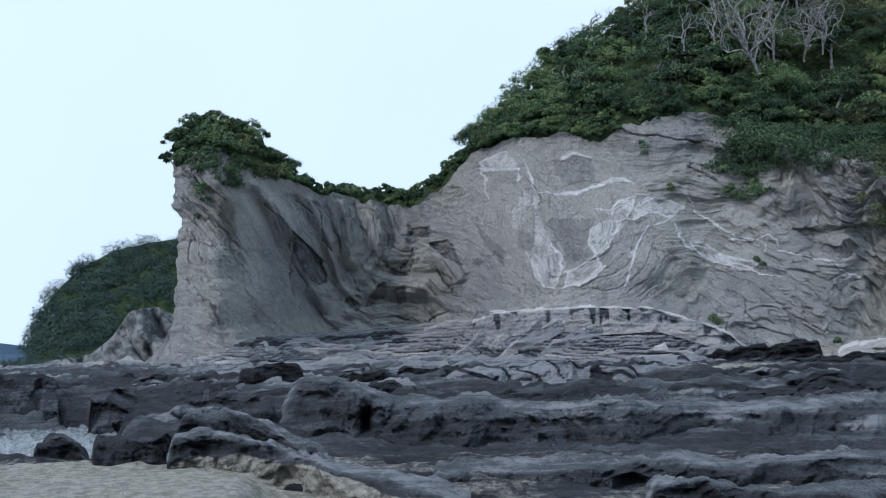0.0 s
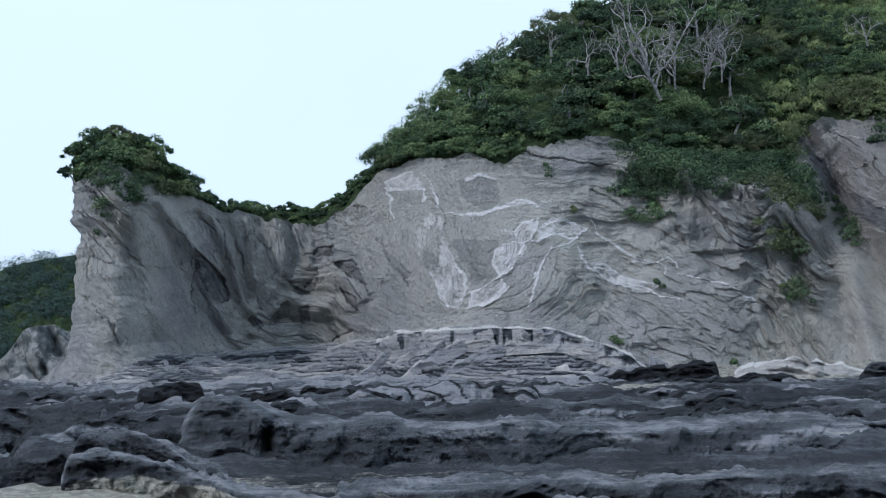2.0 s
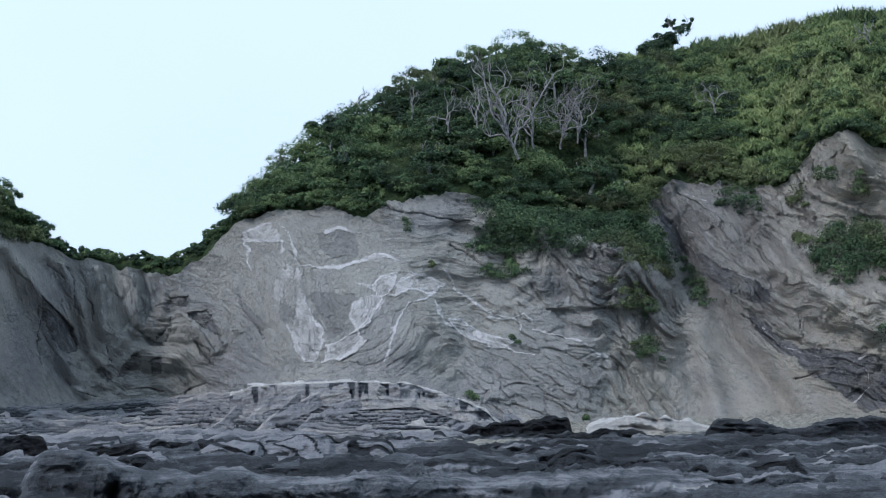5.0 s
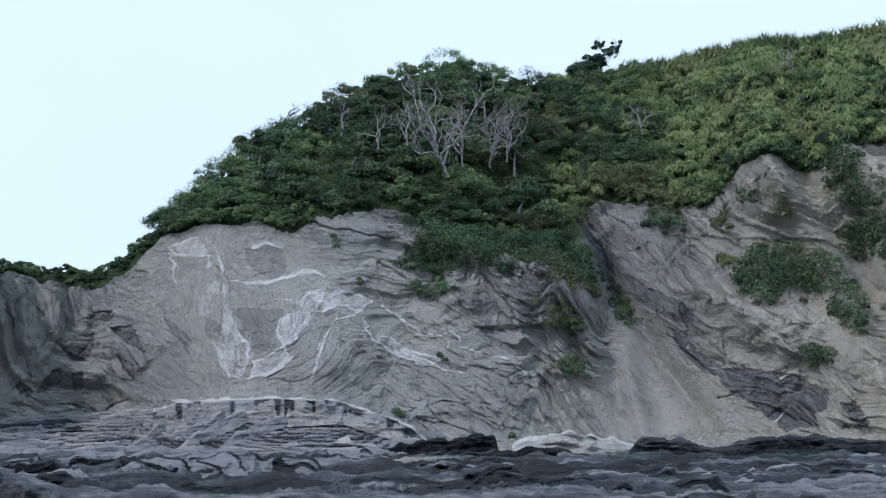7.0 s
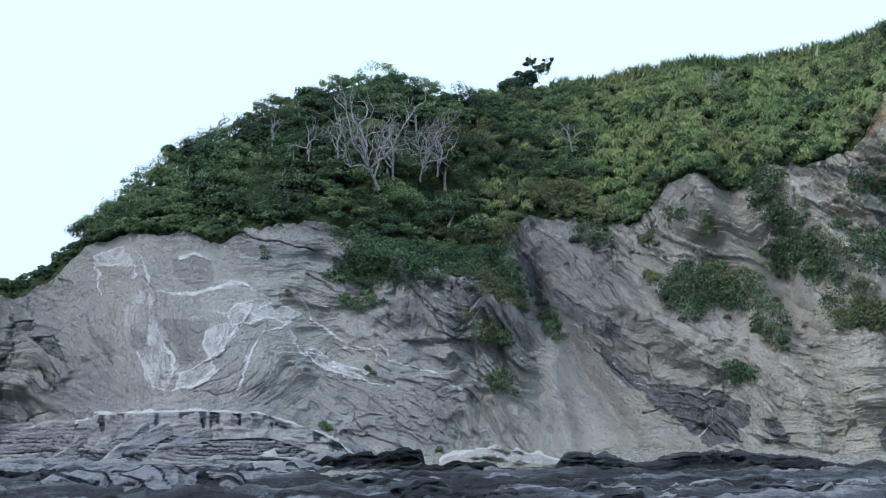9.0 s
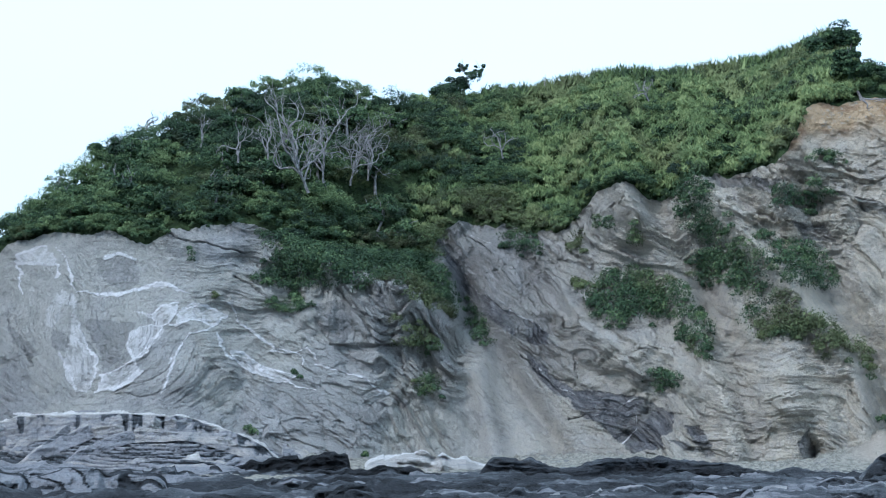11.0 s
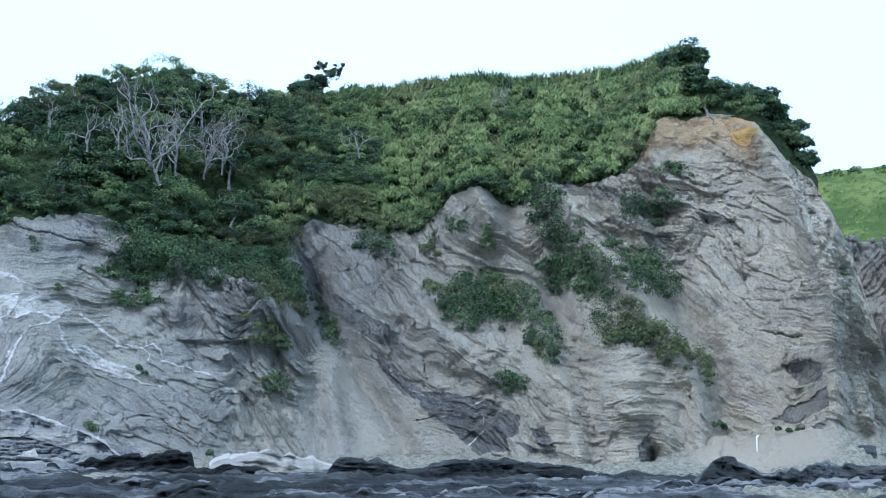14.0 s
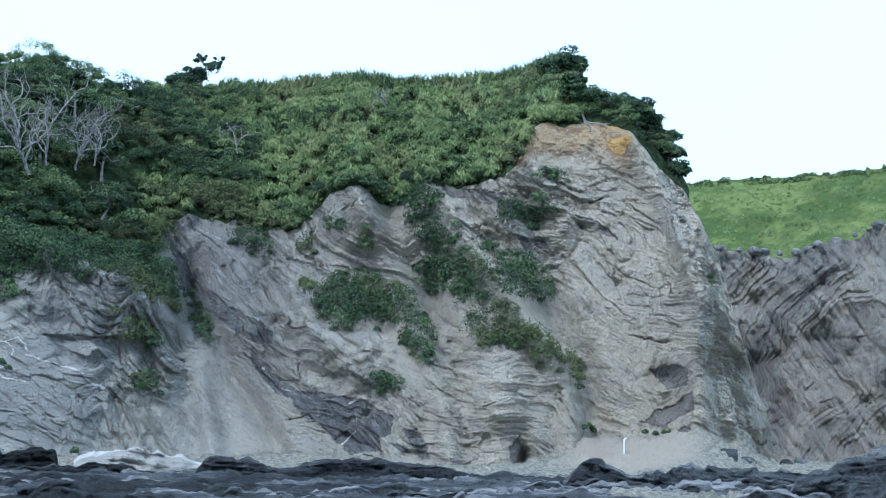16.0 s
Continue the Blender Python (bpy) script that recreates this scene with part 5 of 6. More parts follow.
def boulder(name, b, r, size, tone, seed, label, sand=0.0, base=None):
    """A weathered loose boulder, sunk a little into its bed."""
    bm = bmesh.new()
    bmesh.ops.create_icosphere(bm, subdivisions=3, radius=1.0)
    co = np.array([v.co for v in bm.verts])
    f = np.array([[v.index for v in t.verts] for t in bm.faces])
    bm.free()
    n = 1 + 0.30 * fbm(co[:, 0] * 1.1, co[:, 1] * 1.1, co[:, 2] * 1.1 + seed, 3, seed) + 0.08 * ridged(co[:, 0] * 3, co[:, 1] * 3, co[:, 2] * 3, 2, seed)
    flat = 0.55 + 0.2 * ((seed * 37) % 10) / 10
    co = co * n[:, None] * np.array([1.0, 0.85, flat]) * size
    z0 = float(ground_z(np.array([b]), np.array([r]))[0][0]) if base is None else base
    at = place(np.array(b), np.array(r), z0 + 0.25 * size)
    ones = np.ones(len(co))
    ob = new(name, mesh_of(name, co, f, PLATFORM, True, {"tone": tone + 0.15 * n - 0.15, "sand": sand * ones, "along": co[:, 0], "bed": co[:, 2]}))
    ob.location = at
    return tagged(ob, label, "boulder", "loose boulders")


for b, r, size, tone in [(10.9, 47, 0.45, 0.12), (11.7, 47.5, 0.4, 0.15), (12.3, 48, 0.5, 0.10), (-6.9, 26.4, 0.28, 0.2), (-6.2, 27.0, 0.2, 0.25), (-4.6, 27.5, 0.2, 0.2), (-3.0, 27.5, 0.3, 0.15), (-0.9, 28.5, 0.3, 0.3), (52.6, 92, 1.1, 0.95),
                         (51.4, 90, 0.7, 0.85), (50.6, 86, 0.6, 0.9), (53.6, 94, 0.8, 0.9), (49.9, 82, 0.5, 0.5), (54.3, 80, 1.6, 0.95), (47.4, 74, 0.7, 0.6), (48.3, 76, 0.6, 0.8)]:
    boulder("boulder", b, r, size, tone, int(b * 10 + r) % 97 + 1, "pale rounded boulder at the foot of the cliff" if tone > 0.6 else "dark weathered boulder lying on the platform")
# ---- the cove behind the nose, the grassy hill, and the far headland ----
def far_slope(name, table_b, base_r, base_z, top_r, top_e, material, label, category, rough, rows=70, cols=160, back=40, shade=0.1, fold=(0.0, 0.0)):
    b = np.linspace(table_b[0], table_b[1], cols)
    v = np.concatenate([np.linspace(0, 1, rows), [1.15, 1.6, 2.0]])[:, None]
    rb, rt = line(base_r, b, 0.3), line(top_r, b, 0.3)
    zt = rise(rt, line(top_e, b, 0.1))
    u, w = np.clip(v, 0, 1), np.clip(v - 1, 0, 1)
    r = rb + (rt - rb) * u + w * back
    z = base_z + (zt - base_z) * u - w ** 1.5 * (zt - base_z + 1.0)
    s = float(np.mean(rb)) * np.radians(b) + 0 * r
    n = rough * (fbm(s * 0.14, z * 0.06, 0.0, 4, 91) + 0.6 * ridged(s * 0.25 + z * 0.14, z * 0.07, 0.0, 4, 93))
    if material == CLIFF:
        s0, z0 = fold
        bedz = 0.8 * (s - s0) - 0.45 * (z - z0) + 7.0 * fbm(s * 0.05, z * 0.08, 3.0, 4, 95)
        saw = bedz * 1.5 + 0.6 * fbm(s * 0.3, z * 0.3, 5.0, 3, 101)
        saw = (saw % 1.0) ** 1.3 * np.clip(0.45 + value_noise(s * 0.2, np.floor(saw) * 3.1, 0.0, 103), 0, 1.2)
        n = n * 0.9 - 0.28 * saw - 0.8 * fbm(s * 0.1, bedz * 0.35, 0.0, 3, 97) + 0.6 * ridged(s * 0.3, z * 0.25, 0.0, 4, 99) + 1.1 * ridged(s * 0.10 - z * 0.06, z * 0.05, 2.0, 3, 107)
    r = r + n * ramp(v, 0, 0.1)
    vals = None
    if material == CLIFF:
        zero = np.zeros(r.shape)
        # the cliff's dark shading is put into the colour, varied along the beds
        vals = {"bed": bedz, "lay": fbm(s * 0.1, bedz * 0.8, 0.0, 3, 97), "block": 1.2 * cells(s * 0.5, bedz * 0.8, 231)[0], "along": s, "pale": zero, "wash": zero, "dark": zero, "shale_shade": np.clip(shade + 0.3 * fbm(s * 0.12, bedz * 0.25, 0.0, 3, 105), 0, 0.9), "ochre": zero}
    ob = new(name, mesh_of(name, place(b + 0 * r, r, z), grid_faces(len(v), cols), material, material != CLIFF, vals))
    return tagged(ob, label, category, kind="structure"), (b, r, z)


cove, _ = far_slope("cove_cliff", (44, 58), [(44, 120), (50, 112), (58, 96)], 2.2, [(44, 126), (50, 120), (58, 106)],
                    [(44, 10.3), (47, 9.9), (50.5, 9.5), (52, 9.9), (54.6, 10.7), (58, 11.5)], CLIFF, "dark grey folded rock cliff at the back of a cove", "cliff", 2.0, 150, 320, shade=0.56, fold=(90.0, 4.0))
grass, grass_grid = far_slope("grass_hill", (42, 60), [(42, 130), (50, 122), (60, 108)], 10.0, [(42, 190), (60, 170)],
                     [(42, 12.6), (46, 12.9), (48, 13.1), (50.6, 13.0), (53, 13.1), (55, 13.3), (60, 13.8)], GRASS, "bright green grassy hill above the cove", "hill", 1.2, 60, 120)
head_rock, _ = far_slope("headland_cliff", (-21, -10), [(-21, 215), (-16, 205), (-10, 200)], -0.7, [(-21, 222), (-16, 214), (-10, 208)],
                         [(-21, -0.4), (-19, 0.0), (-17.5, 0.3), (-16.2, 0.5), (-15.3, 1.2), (-14.5, 2.4), (-13.3, 2.6), (-12.5, 2.2), (-10, 2.4)], HEAD_ROCK, "grey rock foot of a distant wooded headland", "cliff", 5.5, shade=0.42)
far_slope("fallen_rock_mound", (-14.7, -9.3), [(-14.7, 82), (-9.3, 81)], -0.4, [(-14.7, 90), (-12.5, 90), (-11, 87), (-9.3, 87)],
          [(-14.7, -0.7), (-14.3, -0.3), (-13.5, 0.35), (-12.9, 1.0), (-12.3, 1.7), (-11.8, 1.5), (-11, 0.9), (-10.2, 0.4), (-9.3, -0.5)], CLIFF, "low grey-brown mound of fallen rock at the foot of the stack", "rock", 0.8, 60, 90, 6, 0.2, (-20.0, 0.0))
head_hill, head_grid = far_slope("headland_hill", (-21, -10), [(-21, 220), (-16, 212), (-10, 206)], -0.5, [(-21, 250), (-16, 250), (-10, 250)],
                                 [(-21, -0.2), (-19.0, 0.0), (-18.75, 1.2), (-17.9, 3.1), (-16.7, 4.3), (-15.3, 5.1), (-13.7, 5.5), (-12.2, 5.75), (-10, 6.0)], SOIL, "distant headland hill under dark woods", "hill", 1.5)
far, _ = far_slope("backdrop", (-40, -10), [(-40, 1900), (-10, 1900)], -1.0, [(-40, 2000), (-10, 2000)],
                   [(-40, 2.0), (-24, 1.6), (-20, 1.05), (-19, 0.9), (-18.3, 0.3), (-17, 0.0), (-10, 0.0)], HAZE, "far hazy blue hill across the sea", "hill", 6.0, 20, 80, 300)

# ---- plants ----
rng = np.random.default_rng(7)


def leaves(points, outward, size, upright=0.0, spread=0.6):
    """Pointed leaves at the points: their corners."""
    n = len(points)
    nor = outward + rng.normal(scale=spread, size=(n, 3)) + np.array([0, 0, 0.3])
    nor /= np.linalg.norm(nor, axis=1)[:, None]
    t = np.cross(nor, rng.normal(size=(n, 3)))
    t /= np.linalg.norm(t, axis=1)[:, None]
    t[:, 2] += upright * 1.6
    t /= np.linalg.norm(t, axis=1)[:, None]
    s = np.cross(nor, t)
    ln = size * (0.55 + 0.9 * rng.random(n))
    a, b = t * ln[:, None], s * (ln * (0.50 - 0.28 * upright))[:, None]
    return np.stack([points - a + b, points + a, points - a - b], 1)


def leaf_cloud(centres, radii, tints, count, size, squash=0.8, upright=0.0):
    """Leaves on the uneven hulls of many clumps: corners, faces and a tint for each leaf."""
    n = len(centres) * count
    c, rad = np.repeat(centres, count, 0), np.repeat(radii, count)
    d = rng.normal(size=(n, 3))
    d[:, 2] = np.abs(d[:, 2]) * 1.15 - 0.45
    d /= np.linalg.norm(d, axis=1)[:, None]
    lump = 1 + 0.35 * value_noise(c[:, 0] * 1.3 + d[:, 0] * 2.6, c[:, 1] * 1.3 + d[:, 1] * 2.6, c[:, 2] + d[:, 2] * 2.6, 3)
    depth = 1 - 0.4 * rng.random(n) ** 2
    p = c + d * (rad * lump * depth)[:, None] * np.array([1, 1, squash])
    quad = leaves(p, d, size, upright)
    # shade put into the tint: inner leaves darker, upward ones lighter
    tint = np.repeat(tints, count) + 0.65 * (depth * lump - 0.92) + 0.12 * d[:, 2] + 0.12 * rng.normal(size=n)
    return quad.reshape(-1, 3), np.arange(n * 3).reshape(-1, 3), np.clip(tint, 0, 1)


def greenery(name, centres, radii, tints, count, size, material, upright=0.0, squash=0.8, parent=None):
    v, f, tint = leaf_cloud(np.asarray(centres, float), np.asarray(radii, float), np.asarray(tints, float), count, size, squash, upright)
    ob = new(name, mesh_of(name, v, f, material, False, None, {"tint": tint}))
    ob.parent = parent
    return ob


def hill_places(n, lo, hi, v0, v1):
    """Random places on the hill."""
    i = rng.integers(np.searchsorted(bear, lo), np.searchsorted(bear, hi) - 1, n)
    j = np.clip((v0 + (v1 - v0) * rng.random(n)) * (HILL_ROWS - 1), 0, HILL_ROWS - 1).astype(int)
    return place(hill_b[j, i], hr[j, i], hz[j, i]), bear[i], hv[j, 0]


def zone_tint(c, b, v):
    """Stands of lighter and darker growth over the hill."""
    t = 0.42 + 0.28 * value_noise(c[:, 0] * 0.16, c[:, 1] * 0.16, c[:, 2] * 0.16, 5)
    t = t + 0.20 * np.exp(-((b - 3.8) / 2.5) ** 2) - 0.06 * np.exp(-((b - 19) / 4) ** 2 - ((v - 0.1) / 0.35) ** 2) + 0.10 * ramp(b, 22, 30)
    return t


def crowns(n, lo, hi, v0, v1, big, clumps, low=0.0):
    """Domed crowns of clumps: centres, radii and tints of the clumps."""
    c, b, v = hill_places(n, lo, hi, v0, v1)
    big_r = big * (0.6 + 0.8 * rng.random(n) ** 1.4)
    tint = zone_tint(c, b, v) + 0.24 * rng.normal(size=n)
    cc = np.repeat(c, clumps, 0)
    R = np.repeat(big_r, clumps)
    a, q = rng.random(n * clumps) * 2 * np.pi, np.sqrt(rng.random(n * clumps))
    off = np.stack([q * np.cos(a), q * np.sin(a), 0.55 * (1 - q * q) + 0.25 * rng.random(n * clumps)], -1)
    cc = cc + off * R[:, None] + np.array([0, 0, low])
    rr = R * (0.15 + 0.19 * rng.random(n * clumps))
    # clumps high on a crown are tinted lighter, as lit from above
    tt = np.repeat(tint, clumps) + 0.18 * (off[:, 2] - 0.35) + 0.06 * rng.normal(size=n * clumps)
    return cc, rr, tt


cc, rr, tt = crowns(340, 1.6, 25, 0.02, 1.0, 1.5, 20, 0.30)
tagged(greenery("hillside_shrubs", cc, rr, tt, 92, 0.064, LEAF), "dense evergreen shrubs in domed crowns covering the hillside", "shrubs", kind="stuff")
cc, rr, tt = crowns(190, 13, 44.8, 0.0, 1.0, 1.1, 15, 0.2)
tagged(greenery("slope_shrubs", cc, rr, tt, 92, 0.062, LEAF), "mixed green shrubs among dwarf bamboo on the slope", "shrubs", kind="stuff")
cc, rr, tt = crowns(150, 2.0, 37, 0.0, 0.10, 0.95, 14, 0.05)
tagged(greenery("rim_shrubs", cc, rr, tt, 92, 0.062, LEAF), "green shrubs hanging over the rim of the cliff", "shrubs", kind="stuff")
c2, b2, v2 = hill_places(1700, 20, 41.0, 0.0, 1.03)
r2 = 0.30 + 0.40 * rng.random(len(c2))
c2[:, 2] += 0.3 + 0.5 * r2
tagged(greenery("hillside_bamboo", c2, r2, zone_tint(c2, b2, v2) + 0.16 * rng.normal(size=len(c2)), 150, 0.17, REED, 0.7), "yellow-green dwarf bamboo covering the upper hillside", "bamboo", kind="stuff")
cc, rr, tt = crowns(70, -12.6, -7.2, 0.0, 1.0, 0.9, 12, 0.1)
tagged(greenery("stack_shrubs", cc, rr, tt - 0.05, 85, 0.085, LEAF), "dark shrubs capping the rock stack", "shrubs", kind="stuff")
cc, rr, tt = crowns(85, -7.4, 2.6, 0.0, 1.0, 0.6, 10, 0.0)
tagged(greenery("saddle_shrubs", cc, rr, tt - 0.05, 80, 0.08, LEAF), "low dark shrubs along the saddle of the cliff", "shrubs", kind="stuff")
c6, b6, v6 = hill_places(420, 23.5, 40.0, 0.93, 1.0)
c6[:, 2] += 0.6 + 0.7 * rng.random(420)
tagged(greenery("crest_reeds", c6, 0.16 + 0.16 * rng.random(420), 0.1 + 0.3 * rng.random(420), 12, 0.60, REED, 1.0, 1.2), "tall spiky reeds along the hill crest", "reeds", kind="stuff")
hb_, hr_, hz_ = head_grid
pick_i, pick_j = rng.integers(0, hr_.shape[1] - 1, 420), rng.integers(int(0.11 * 70), 70, 420)
c4 = place(hb_[pick_i], hr_[pick_j, pick_i], hz_[pick_j, pick_i])
bare = (np.degrees(np.arctan2(c4[:, 2] - EYE, hr_[pick_j, pick_i])) < 2.8) & (np.abs(hb_[pick_i] + 13.9) < 1.2) & (rng.random(420) < 0.85)
c4[bare, 2] -= 6.0
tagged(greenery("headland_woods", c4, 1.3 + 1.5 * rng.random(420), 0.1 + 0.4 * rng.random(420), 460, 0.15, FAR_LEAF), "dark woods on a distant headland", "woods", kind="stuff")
gb, gr, gz = grass_grid
g_i = rng.integers(20, gr.shape[1] - 1, 420)
g_j = np.where(rng.random(420) < 0.5, rng.integers(57, 61, 420), (rng.random(420) ** 3 * 14).astype(int))
c5 = place(gb[g_i], gr[g_j, g_i], gz[g_j, g_i])
tagged(greenery("grass_hill_scrub", c5, 0.2 + 0.55 * rng.random(420) ** 2, 0.2 + 0.4 * rng.random(420), 60, 0.24, REED, 0.3, 0.6), "low green scrub on the grassy hill", "shrubs", kind="stuff")

g_i, g_j = rng.integers(20, gr.shape[1] - 1, 1500), rng.integers(2, 59, 1500)
tagged(greenery("grass_tufts", place(gb[g_i], gr[g_j, g_i], gz[g_j, g_i]), 0.2 + 0.35 * rng.random(1500), 0.5 + 0.4 * value_noise(gb[g_i] * 0.9, gr[g_j, g_i] * 0.08, 0.0, 9) + 0.15 * rng.random(1500), 18, 0.26, REED, 0.8, 0.5),
       "long grass and low bamboo on the green hill", "grass", kind="stuff")

# shrubs rooted on ledges of the cliff: bearing, rise, half-width and half-height in degrees
PATCHES = [(15.56, 9.41, 2.26, 1.2), (18.19, 10.0, 2.13, 1.33), (20.1, 8.4, 1.3, 1.6), (21.2, 7.2, 0.9, 0.6), (23.05, 6.35, 0.48, 1.33), (14.06, 7.15, 1.01, 0.59), (13.25, 8.3, 0.67, 0.48), (20.14, 5.33, 1.12, 0.74),
           (19.19, 6.32, 0.27, 0.27), (20.75, 3.18, 0.59, 0.64), (29.46, 7.13, 1.33, 1.46), (31.32, 7.37, 1.6, 1.33), (33.13, 5.77, 0.8, 1.46), (27.87, 8.07, 0.93, 0.32), (33.99, 8.64, 1.06, 0.93), (35.54, 8.34, 1.06, 1.33),
           (38.11, 8.27, 1.28, 1.28), (36.76, 6.23, 1.33, 1.2), (38.27, 5.68, 1.2, 0.67)]
PATCHES_MORE = [(39.48, 4.75, 1.2, 0.74), (40.56, 3.84, 0.37, 0.59), (37.72, 11.39, 0.85, 0.69), (38.77, 11.81, 0.67, 0.53), (36.62, 9.62, 0.59, 0.43), (27.88, 9.8, 0.59, 0.53), (30.57, 9.98, 0.48, 0.59), (29.1, 10.71, 0.48, 0.53),
                (25.19, 9.94, 1.01, 0.8), (32.9, 12.1, 0.9, 0.9), (33.7, 11.01, 1.0, 1.33), (34.28, 9.69, 1.1, 1.0), (31.64, 3.43, 0.74, 0.59), (9.68, 9.26, 0.27, 0.37), (10.72, 7.49, 0.13, 0.16), (14.6, 3.9, 0.16, 0.19), (17.74, 0.23, 0.19, 0.16)]
PATCHES_TONGUE = [(15.26, 9.62, 2.2, 1.7), (17.96, 10.13, 2.6, 1.8), (19.8, 9.0, 1.6, 1.9), (21.4, 7.6, 0.7, 1.4), (14.18, 8.56, 1.2, 1.0), (17.4, 8.54, 1.8, 1.0)]
PATCHES_LEFT = [(12.48, 1.26, 0.24, 0.24), (39.34, 13.12, 0.8, 0.37), (-11.6, 9.3, 0.7, 0.8), (-10.3, 9.0, 0.9, 0.9), (-9.0, 9.1, 0.8, 0.8), (-11.4, 7.75, 0.45, 0.5), (-9.8, 8.2, 0.6, 0.5), (-11.5, 6.6, 0.3, 0.3), (-8.0, 8.6, 0.6, 0.4),
                (41.5, 1.5, 0.9, 0.18), (44.3, 1.4, 0.8, 0.15), (46.6, 8.6, 0.2, 0.5)]


def face_at(b, e):
    """The place on the cliff at that bearing and rise."""
    i = int(np.argmin(np.abs(bear - b)))
    j = int(np.argmin(np.abs(fe[:, i] - e)))
    return place(np.array(face_b[j, i]), np.array(fr[j, i]), fz[j, i])


for b, e, wb, we in PATCHES + PATCHES_MORE + PATCHES_TONGUE + PATCHES_LEFT:
    m = max(3, int(wb * we * 34))
    dark_one = 0.10 if b > 17 and b < 23.5 and e > 5.5 else 0.0
    cs, rs = [], []
    for k in range(m):
        a, q = rng.random() * 2 * np.pi, rng.random() ** 0.55 * (1.0 if k % 3 else 1.35)
        rad = (0.30 + 0.42 * rng.random()) * (1.4 if wb * we > 1.2 else 1.0) * (1.0 if k % 3 else 0.6)
        rad = min(rad, 0.8 * 78 * math.radians(min(wb, we) + 0.03))
        at = face_at(b + q * wb * 0.85 * math.cos(a) - 0.25 * q * we * math.sin(a), e + q * we * 0.8 * math.sin(a))
        out = at * np.array([-1.0, -1.0, 0.0]) / np.hypot(at[0], at[1])
        cs.append(at + 0.55 * rad * out + np.array([0, 0, 0.25 * rad]))
        rs.append(rad)
    base_t = 0.27 + 0.16 * rng.random() - dark_one
    ob = greenery("ledge_shrub", cs, rs, base_t + 0.12 * rng.normal(size=m), 120 if m > 4 else 150, 0.078 if m > 3 else 0.06, LEAF, 0.15)
    tagged(ob, "large green shrub spreading over a ledge of the grey cliff" if m > 12 else "small green shrub rooted on a ledge of the grey cliff", "shrub", "shrubs on the cliff")


# ---- trees ----
def tube(points, radii, sides=6):
    """Corners and faces of a round tapered limb along the points."""
    pts = np.asarray(points, float)
    d = np.gradient(pts, axis=0)
    d /= np.linalg.norm(d, axis=1)[:, None] + 1e-9
    side = np.cross(d, np.array([0.31, 0.87, 0.38]))
    side /= np.linalg.norm(side, axis=1)[:, None] + 1e-9
    up = np.cross(d, side)
    a = np.linspace(0, 2 * np.pi, sides + 1)[:-1]
    ring = np.cos(a)[None, :, None] * side[:, None, :] + np.sin(a)[None, :, None] * up[:, None, :]
    v = pts[:, None, :] + ring * np.asarray(radii, float)[:, None, None]
    n = len(pts)
    i, k = np.meshgrid(np.arange(n - 1), np.arange(sides), indexing="ij")
    j = (k + 1) % sides
    f = np.stack([i * sides + k, i * sides + j, (i + 1) * sides + j, (i + 1) * sides + k], -1).reshape(-1, 4)
    return v.reshape(-1, 3), f


def grow(start, way, length, radius, level, out, bend=0.25, fork=3):
    """A crooked limb and its branches, added to out as tubes."""
    way = np.asarray(way, float) / np.linalg.norm(way)
    n = 7
    pts, p = [np.asarray(start, float)], np.asarray(start, float)
    for k in range(n):
        way = way + rng.normal(scale=bend, size=3) * 0.5 + np.array([0, 0, 0.06])
        way /= np.linalg.norm(way)
        p = p + way * length / n
        pts.append(p)
    out.append(tube(pts, np.linspace(radius, radius * 0.45, n + 1), 6 if level > 1 else 4))
    if level > 0:
        for k in range(fork):
            at = pts[rng.integers(3, n + 1)]
            w = way + rng.normal(scale=0.55, size=3) * np.array([1, 0.7, 0.6]) + np.array([0, 0, 0.25])
            grow(at, w, length * rng.uniform(0.5, 0.75), radius * 0.5, level - 1, out, bend, fork)
    return pts


def joined(name, tubes, material, parent):
    v, f, n = [], [], 0
    for a, b in tubes:
        v.append(a)
        f.append(b + n)
        n += len(a)
    ob = new(name, mesh_of(name, np.concatenate(v), np.concatenate(f), material))
    ob.parent = parent
    return ob


def hill_at(b, e):
    """The place on the hill at that bearing and rise."""
    i = int(np.argmin(np.abs(bear - b)))
    he = np.degrees(np.arctan2(hz[:HILL_ROWS, i] - EYE, hr[:HILL_ROWS, i]))
    j = int(np.argmin(np.abs(he - e)))
    return place(np.array(hill_b[j, i]), np.array(hr[j, i]), hz[j, i])


def bare_tree(b, e, height, lean, limbs, label, girth=0.13):
    root = new("dead_tree")
    root.location = hill_at(b, e) + np.array([-0.4, -2.0, 0.2])
    out = []
    pts = grow((0, 0, 0), (lean, -0.15, 1.0), height * 0.45, girth * 0.6, 0, out, 0.3)
    joined("trunk", out, BARK, root)
    for k in range(limbs):
        out = []
        at = pts[2 + k % (len(pts) - 2)]
        w = np.array([lean + rng.uniform(-0.65, 0.65), rng.uniform(-0.4, 0.15), rng.uniform(0.8, 1.3)])
        grow(at, w, height * rng.uniform(0.34, 0.55), girth * 0.42, 2, out, 0.62, 3)
        limb = joined("limb", out[:1], BARK, root)
        for one in out[1:]:
            joined("twig", [one], BARK, limb)
    return tagged(root, label, "tree", "bare trees on the hillside")


bare_tree(14.9, 12.0, 7.2, -0.45, 9, "large pale dead tree with crooked bare limbs on the hillside", 0.20)
bare_tree(15.6, 12.5, 6.4, -0.1, 8, "pale dead tree with crooked bare limbs on the hillside", 0.14)
bare_tree(16.9, 12.3, 5.6, 0.1, 9, "grey dead tree with many thin bare limbs")
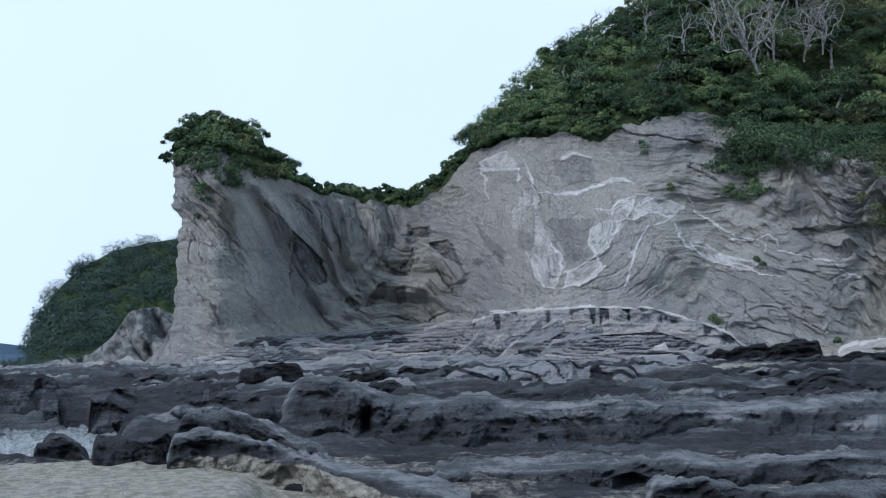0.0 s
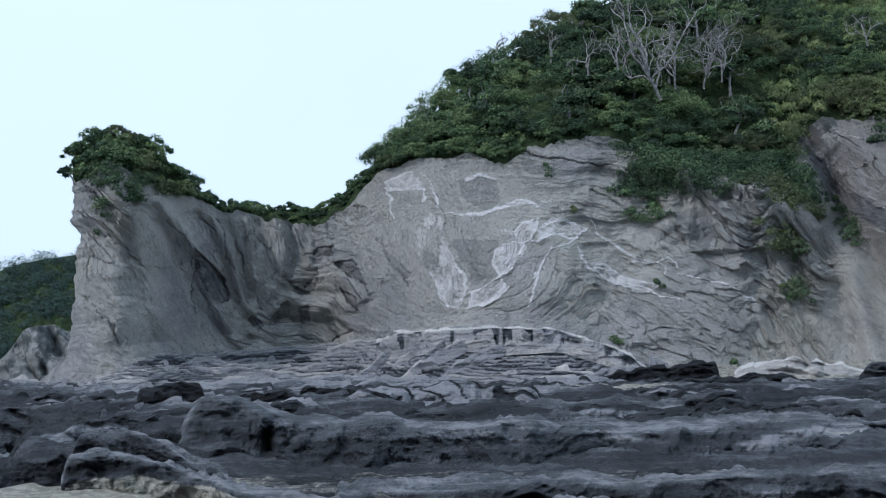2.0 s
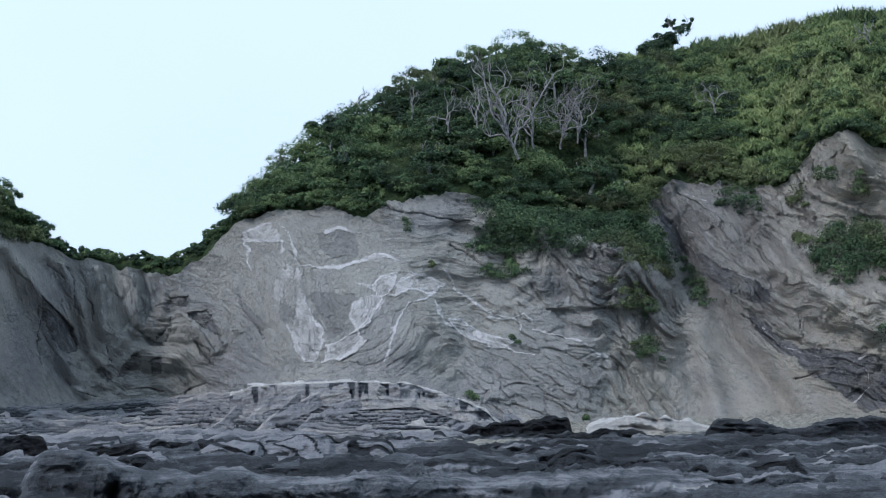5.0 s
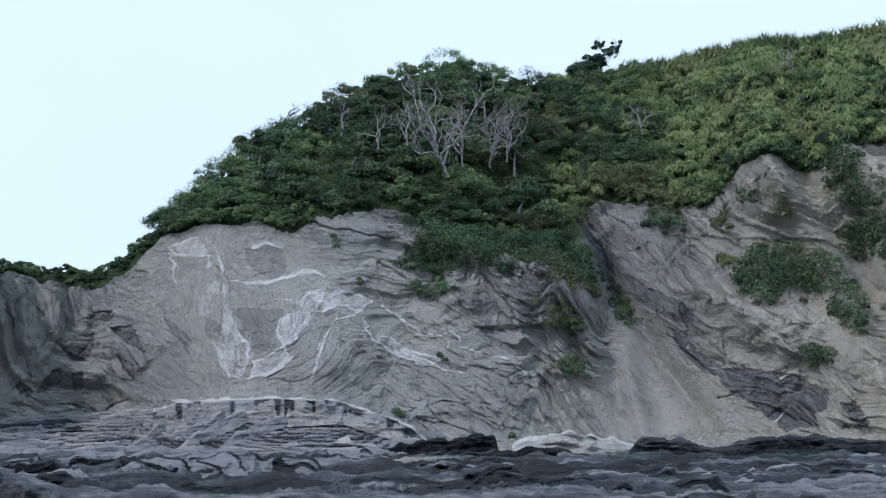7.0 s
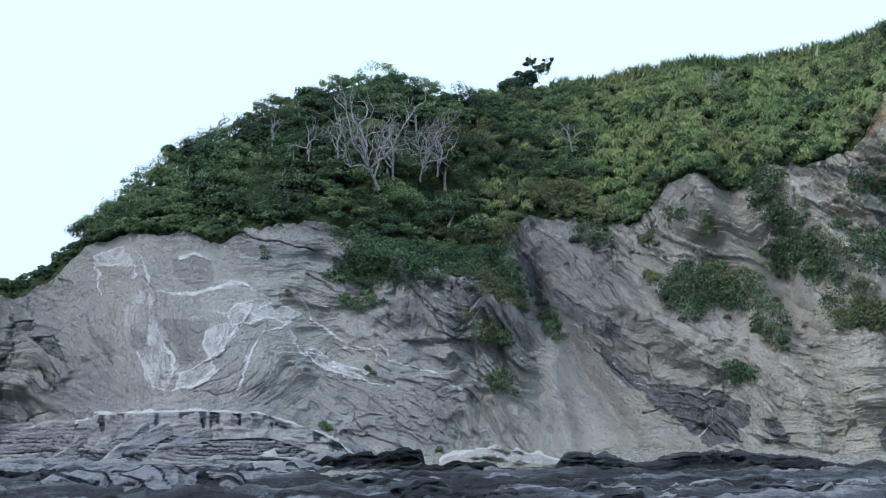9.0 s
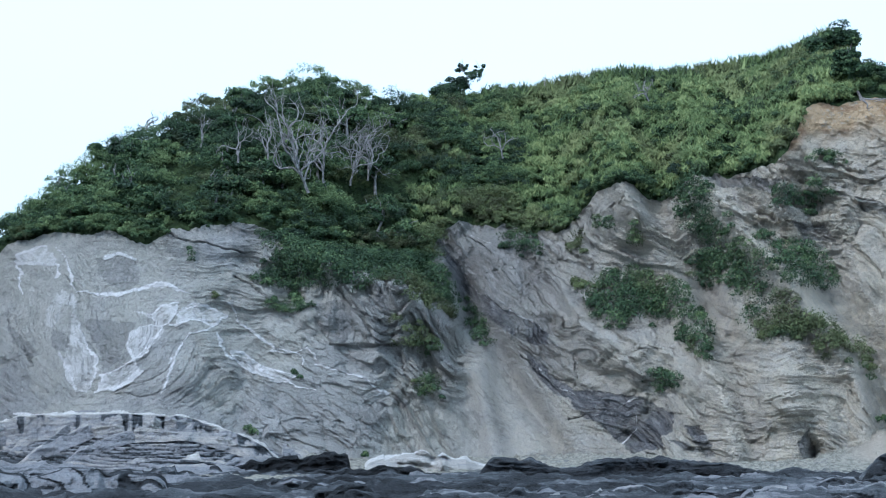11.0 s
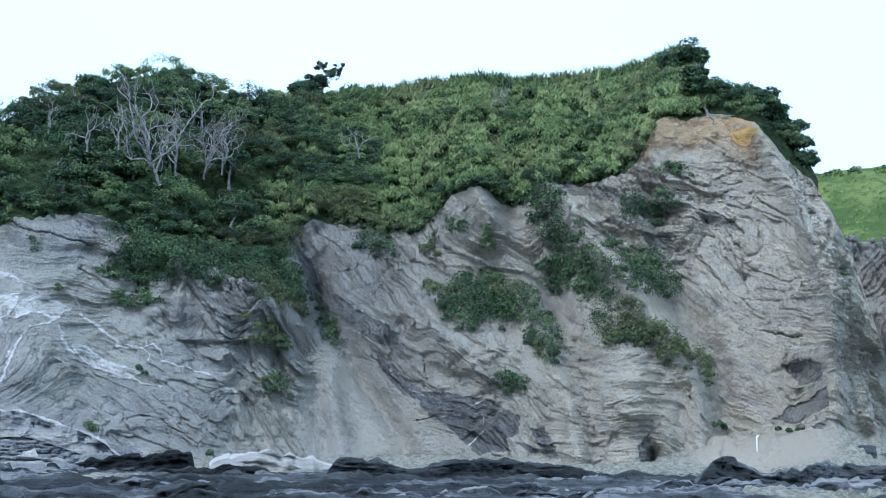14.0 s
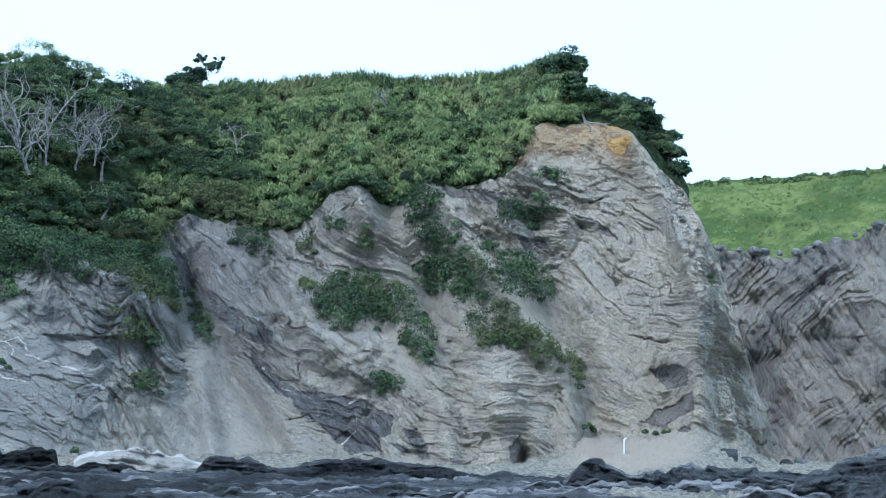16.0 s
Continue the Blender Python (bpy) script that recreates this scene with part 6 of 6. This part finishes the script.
bare_tree(17.7, 12.6, 5.0, 0.1, 8, "grey dead tree with many thin bare limbs")
bare_tree(13.0, 13.4, 3.8, 0.0, 4, "slender pale dead tree among green shrubs")
bare_tree(11.6, 13.3, 3.6, 0.0, 3, "slender pale dead tree among green shrubs")
bare_tree(9.9, 13.9, 3.2, 0.02, 2, "slender pale dead tree among green shrubs")
bare_tree(24.1, 13.6, 3.4, -0.35, 4, "small leaning dead tree on the bamboo slope")
bare_tree(7.4, 14.6, 2.2, 0.2, 4, "small leafless tree on the hill crest")
for b in (3.6, 5.8, 8.3, 9.2, 26.2):
    bare_tree(b, float(line(CREST_E, b)), rng.uniform(1.3, 2.2), rng.uniform(-0.2, 0.4), 2, "thin leafless sapling on the hill crest", 0.07)
bare_tree(31.0, 16.0, 2.2, -0.3, 4, "small leaning dead tree on the bamboo slope")


def leafy_tree(name, b, e, height, lean, tufts, tuft, tint, label, spread=1.0, count=110, flat=0.45, roots=0):
    root = new(name)
    root.location = hill_at(b, e) + np.array([0, 0, -0.2])
    out = []
    pts = grow((0, 0, 0), (lean, 0, 1.0), height * 0.75, 0.10 + 0.012 * height, 0, out, 0.34 if roots else 0.18)
    joined("trunk", out, BARK, root)
    tips = []
    for k in range(4):
        out = []
        pine = name == "pine_tree"
        w = np.array([lean + rng.uniform(-0.9, 0.9) * spread, rng.uniform(-0.7, 0.7) * spread, rng.uniform(0.1, 0.45) if pine else rng.uniform(0.3, 0.8)])
        limb = grow(pts[6 + k % 2 if pine else 3 + k % 4], w, height * 0.42 * spread, 0.06, 1, out, 0.25, 2)
        tips += limb[3:]
        limb = joined("limb", out[:1], BARK, root)
        for one in out[1:]:
            joined("twig", [one], BARK, limb)
    for k in range(roots):
        w = np.array([rng.uniform(-0.5, 0.5), rng.uniform(-0.8, -0.3), rng.uniform(-0.5, -0.25)])
        way = np.cumsum(np.concatenate([[(0, 0, 0.3)], w * 0.3 + rng.normal(scale=0.10, size=(7, 3))]), 0)
        joined("root", [tube(way, np.linspace(0.07, 0.02, 8), 5)], BARK, root)
    tips = np.array(tips)
    cs = tips[rng.integers(0, len(tips), tufts)] + rng.normal(scale=(0.35 * spread, 0.35 * spread, 0.18), size=(tufts, 3))
    greenery("crown", cs, tuft * (0.6 + 0.6 * rng.random(tufts)), tint + 0.08 * rng.normal(size=tufts), int(count * 1.7), 0.11, LEAF, 0.0, flat + 0.2, root)
    return tagged(root, label, "tree", "trees on the hill")


leafy_tree("pine_tree", 22.3, 16.7, 4.0, 0.30, 34, 0.15, 0.30, "small dark wind-bent pine standing above the crest", 0.95, 50)
leafy_tree("tree", 22.1, 16.5, 2.7, -0.1, 48, 0.62, 0.15, "dark evergreen tree on the hill crest", 1.3)
leafy_tree("pine_tree", 41.1, 15.75, 3.7, 0.36, 70, 0.36, 0.30, "wind-swept pine with bare roots leaning over the cliff edge", 1.0, roots=6)
leafy_tree("pine_tree", 40.1, 17.7, 2.2, 0.25, 40, 0.7, 0.35, "rounded evergreen tree at the top of the cliff", 0.8)
leafy_tree("tree", 39.3, 17.6, 2.3, 0.2, 26, 0.7, 0.4, "rounded evergreen tree at the top of the cliff", 0.8)
for b, e, tall in ((42.3, 16.1, 1.5), (42.9, 16.1, 1.7), (43.5, 15.7, 1.7), (44.0, 15.2, 1.6), (44.5, 14.6, 1.5), (44.9, 14.0, 1.4), (45.3, 13.2, 1.3)):
    leafy_tree("tree", b, e, tall, 0.3, 20, 0.55, 0.25, "dark evergreen shrub-like tree at the cliff edge", 0.9)
leafy_tree("tree", 16.9, 14.6, 4.2, 0.0, 22, 0.7, 0.5, "spreading green tree with a flat crown above dead trees", 1.1)
leafy_tree("tree", 14.6, 16.2, 1.5, 0.1, 20, 0.6, 0.3, "dark evergreen tree with a dense crown on the summit", 1.1)
leafy_tree("tree", 16.6, 16.3, 1.7, 0.4, 14, 0.5, 0.15, "dark evergreen tree leaning on the summit", 1.0)
leafy_tree("pine_tree", -12.55, 8.9, 1.6, -1.6, 9, 0.2, 0.1, "small twisted pine jutting from the stack", 0.7, 50)
for k in range(26):
    b = rng.uniform(4, 21)
    e_lo, e_hi = line(RIM_E, b) + 0.5, line(CREST_E, b) - 0.4
    leafy_tree("tree", b, rng.uniform(e_lo, e_hi), rng.uniform(1.8, 3.2), rng.uniform(-0.1, 0.3), 16, 0.55, rng.uniform(0.15, 0.6), "evergreen tree with a domed crown on the wooded hill", 1.0, 80)

# ---- the handrail at the foot of the nose ----
rail = new("handrail")
rail.location = place(np.array(42.77), np.array(73.0), float(ground_z(np.array([42.77]), np.array([73.0]))[0][0]) - 0.05)
joined("post", [tube([(0, 0, 0), (0, 0, 0.5), (0, 0, 0.98), (0, 0, 1.06)], [0.05, 0.05, 0.05, 0.05], 10)], STEEL, rail)
a = np.linspace(0, np.pi / 2, 7)
joined("crook", [tube([(0.16 * (1 - math.cos(t)), 0.0, 1.04 + 0.12 * math.sin(t)) for t in a], [0.05] * 7, 8)], STEEL, rail)
tagged(rail, "white painted steel handrail post at the foot of the cliff", "handrail")

# pale boulders along the rim of the cove
for k in range(16):
    b = 47.5 + 0.62 * k + rng.uniform(-0.2, 0.2)
    r = float(line([(44, 126), (50, 120), (58, 106)], np.array(b), 0.3))
    z = float(rise(r, line([(44, 10.3), (47, 9.9), (50.5, 9.5), (52, 9.9), (54.6, 10.7), (58, 11.5)], np.array(b), 0.1)))
    boulder("boulder", b, r, rng.uniform(0.25, 0.6), rng.uniform(0.9, 1.3), 40 + k, "pale boulder on the rim above the cove", 0.0, z - 0.1)
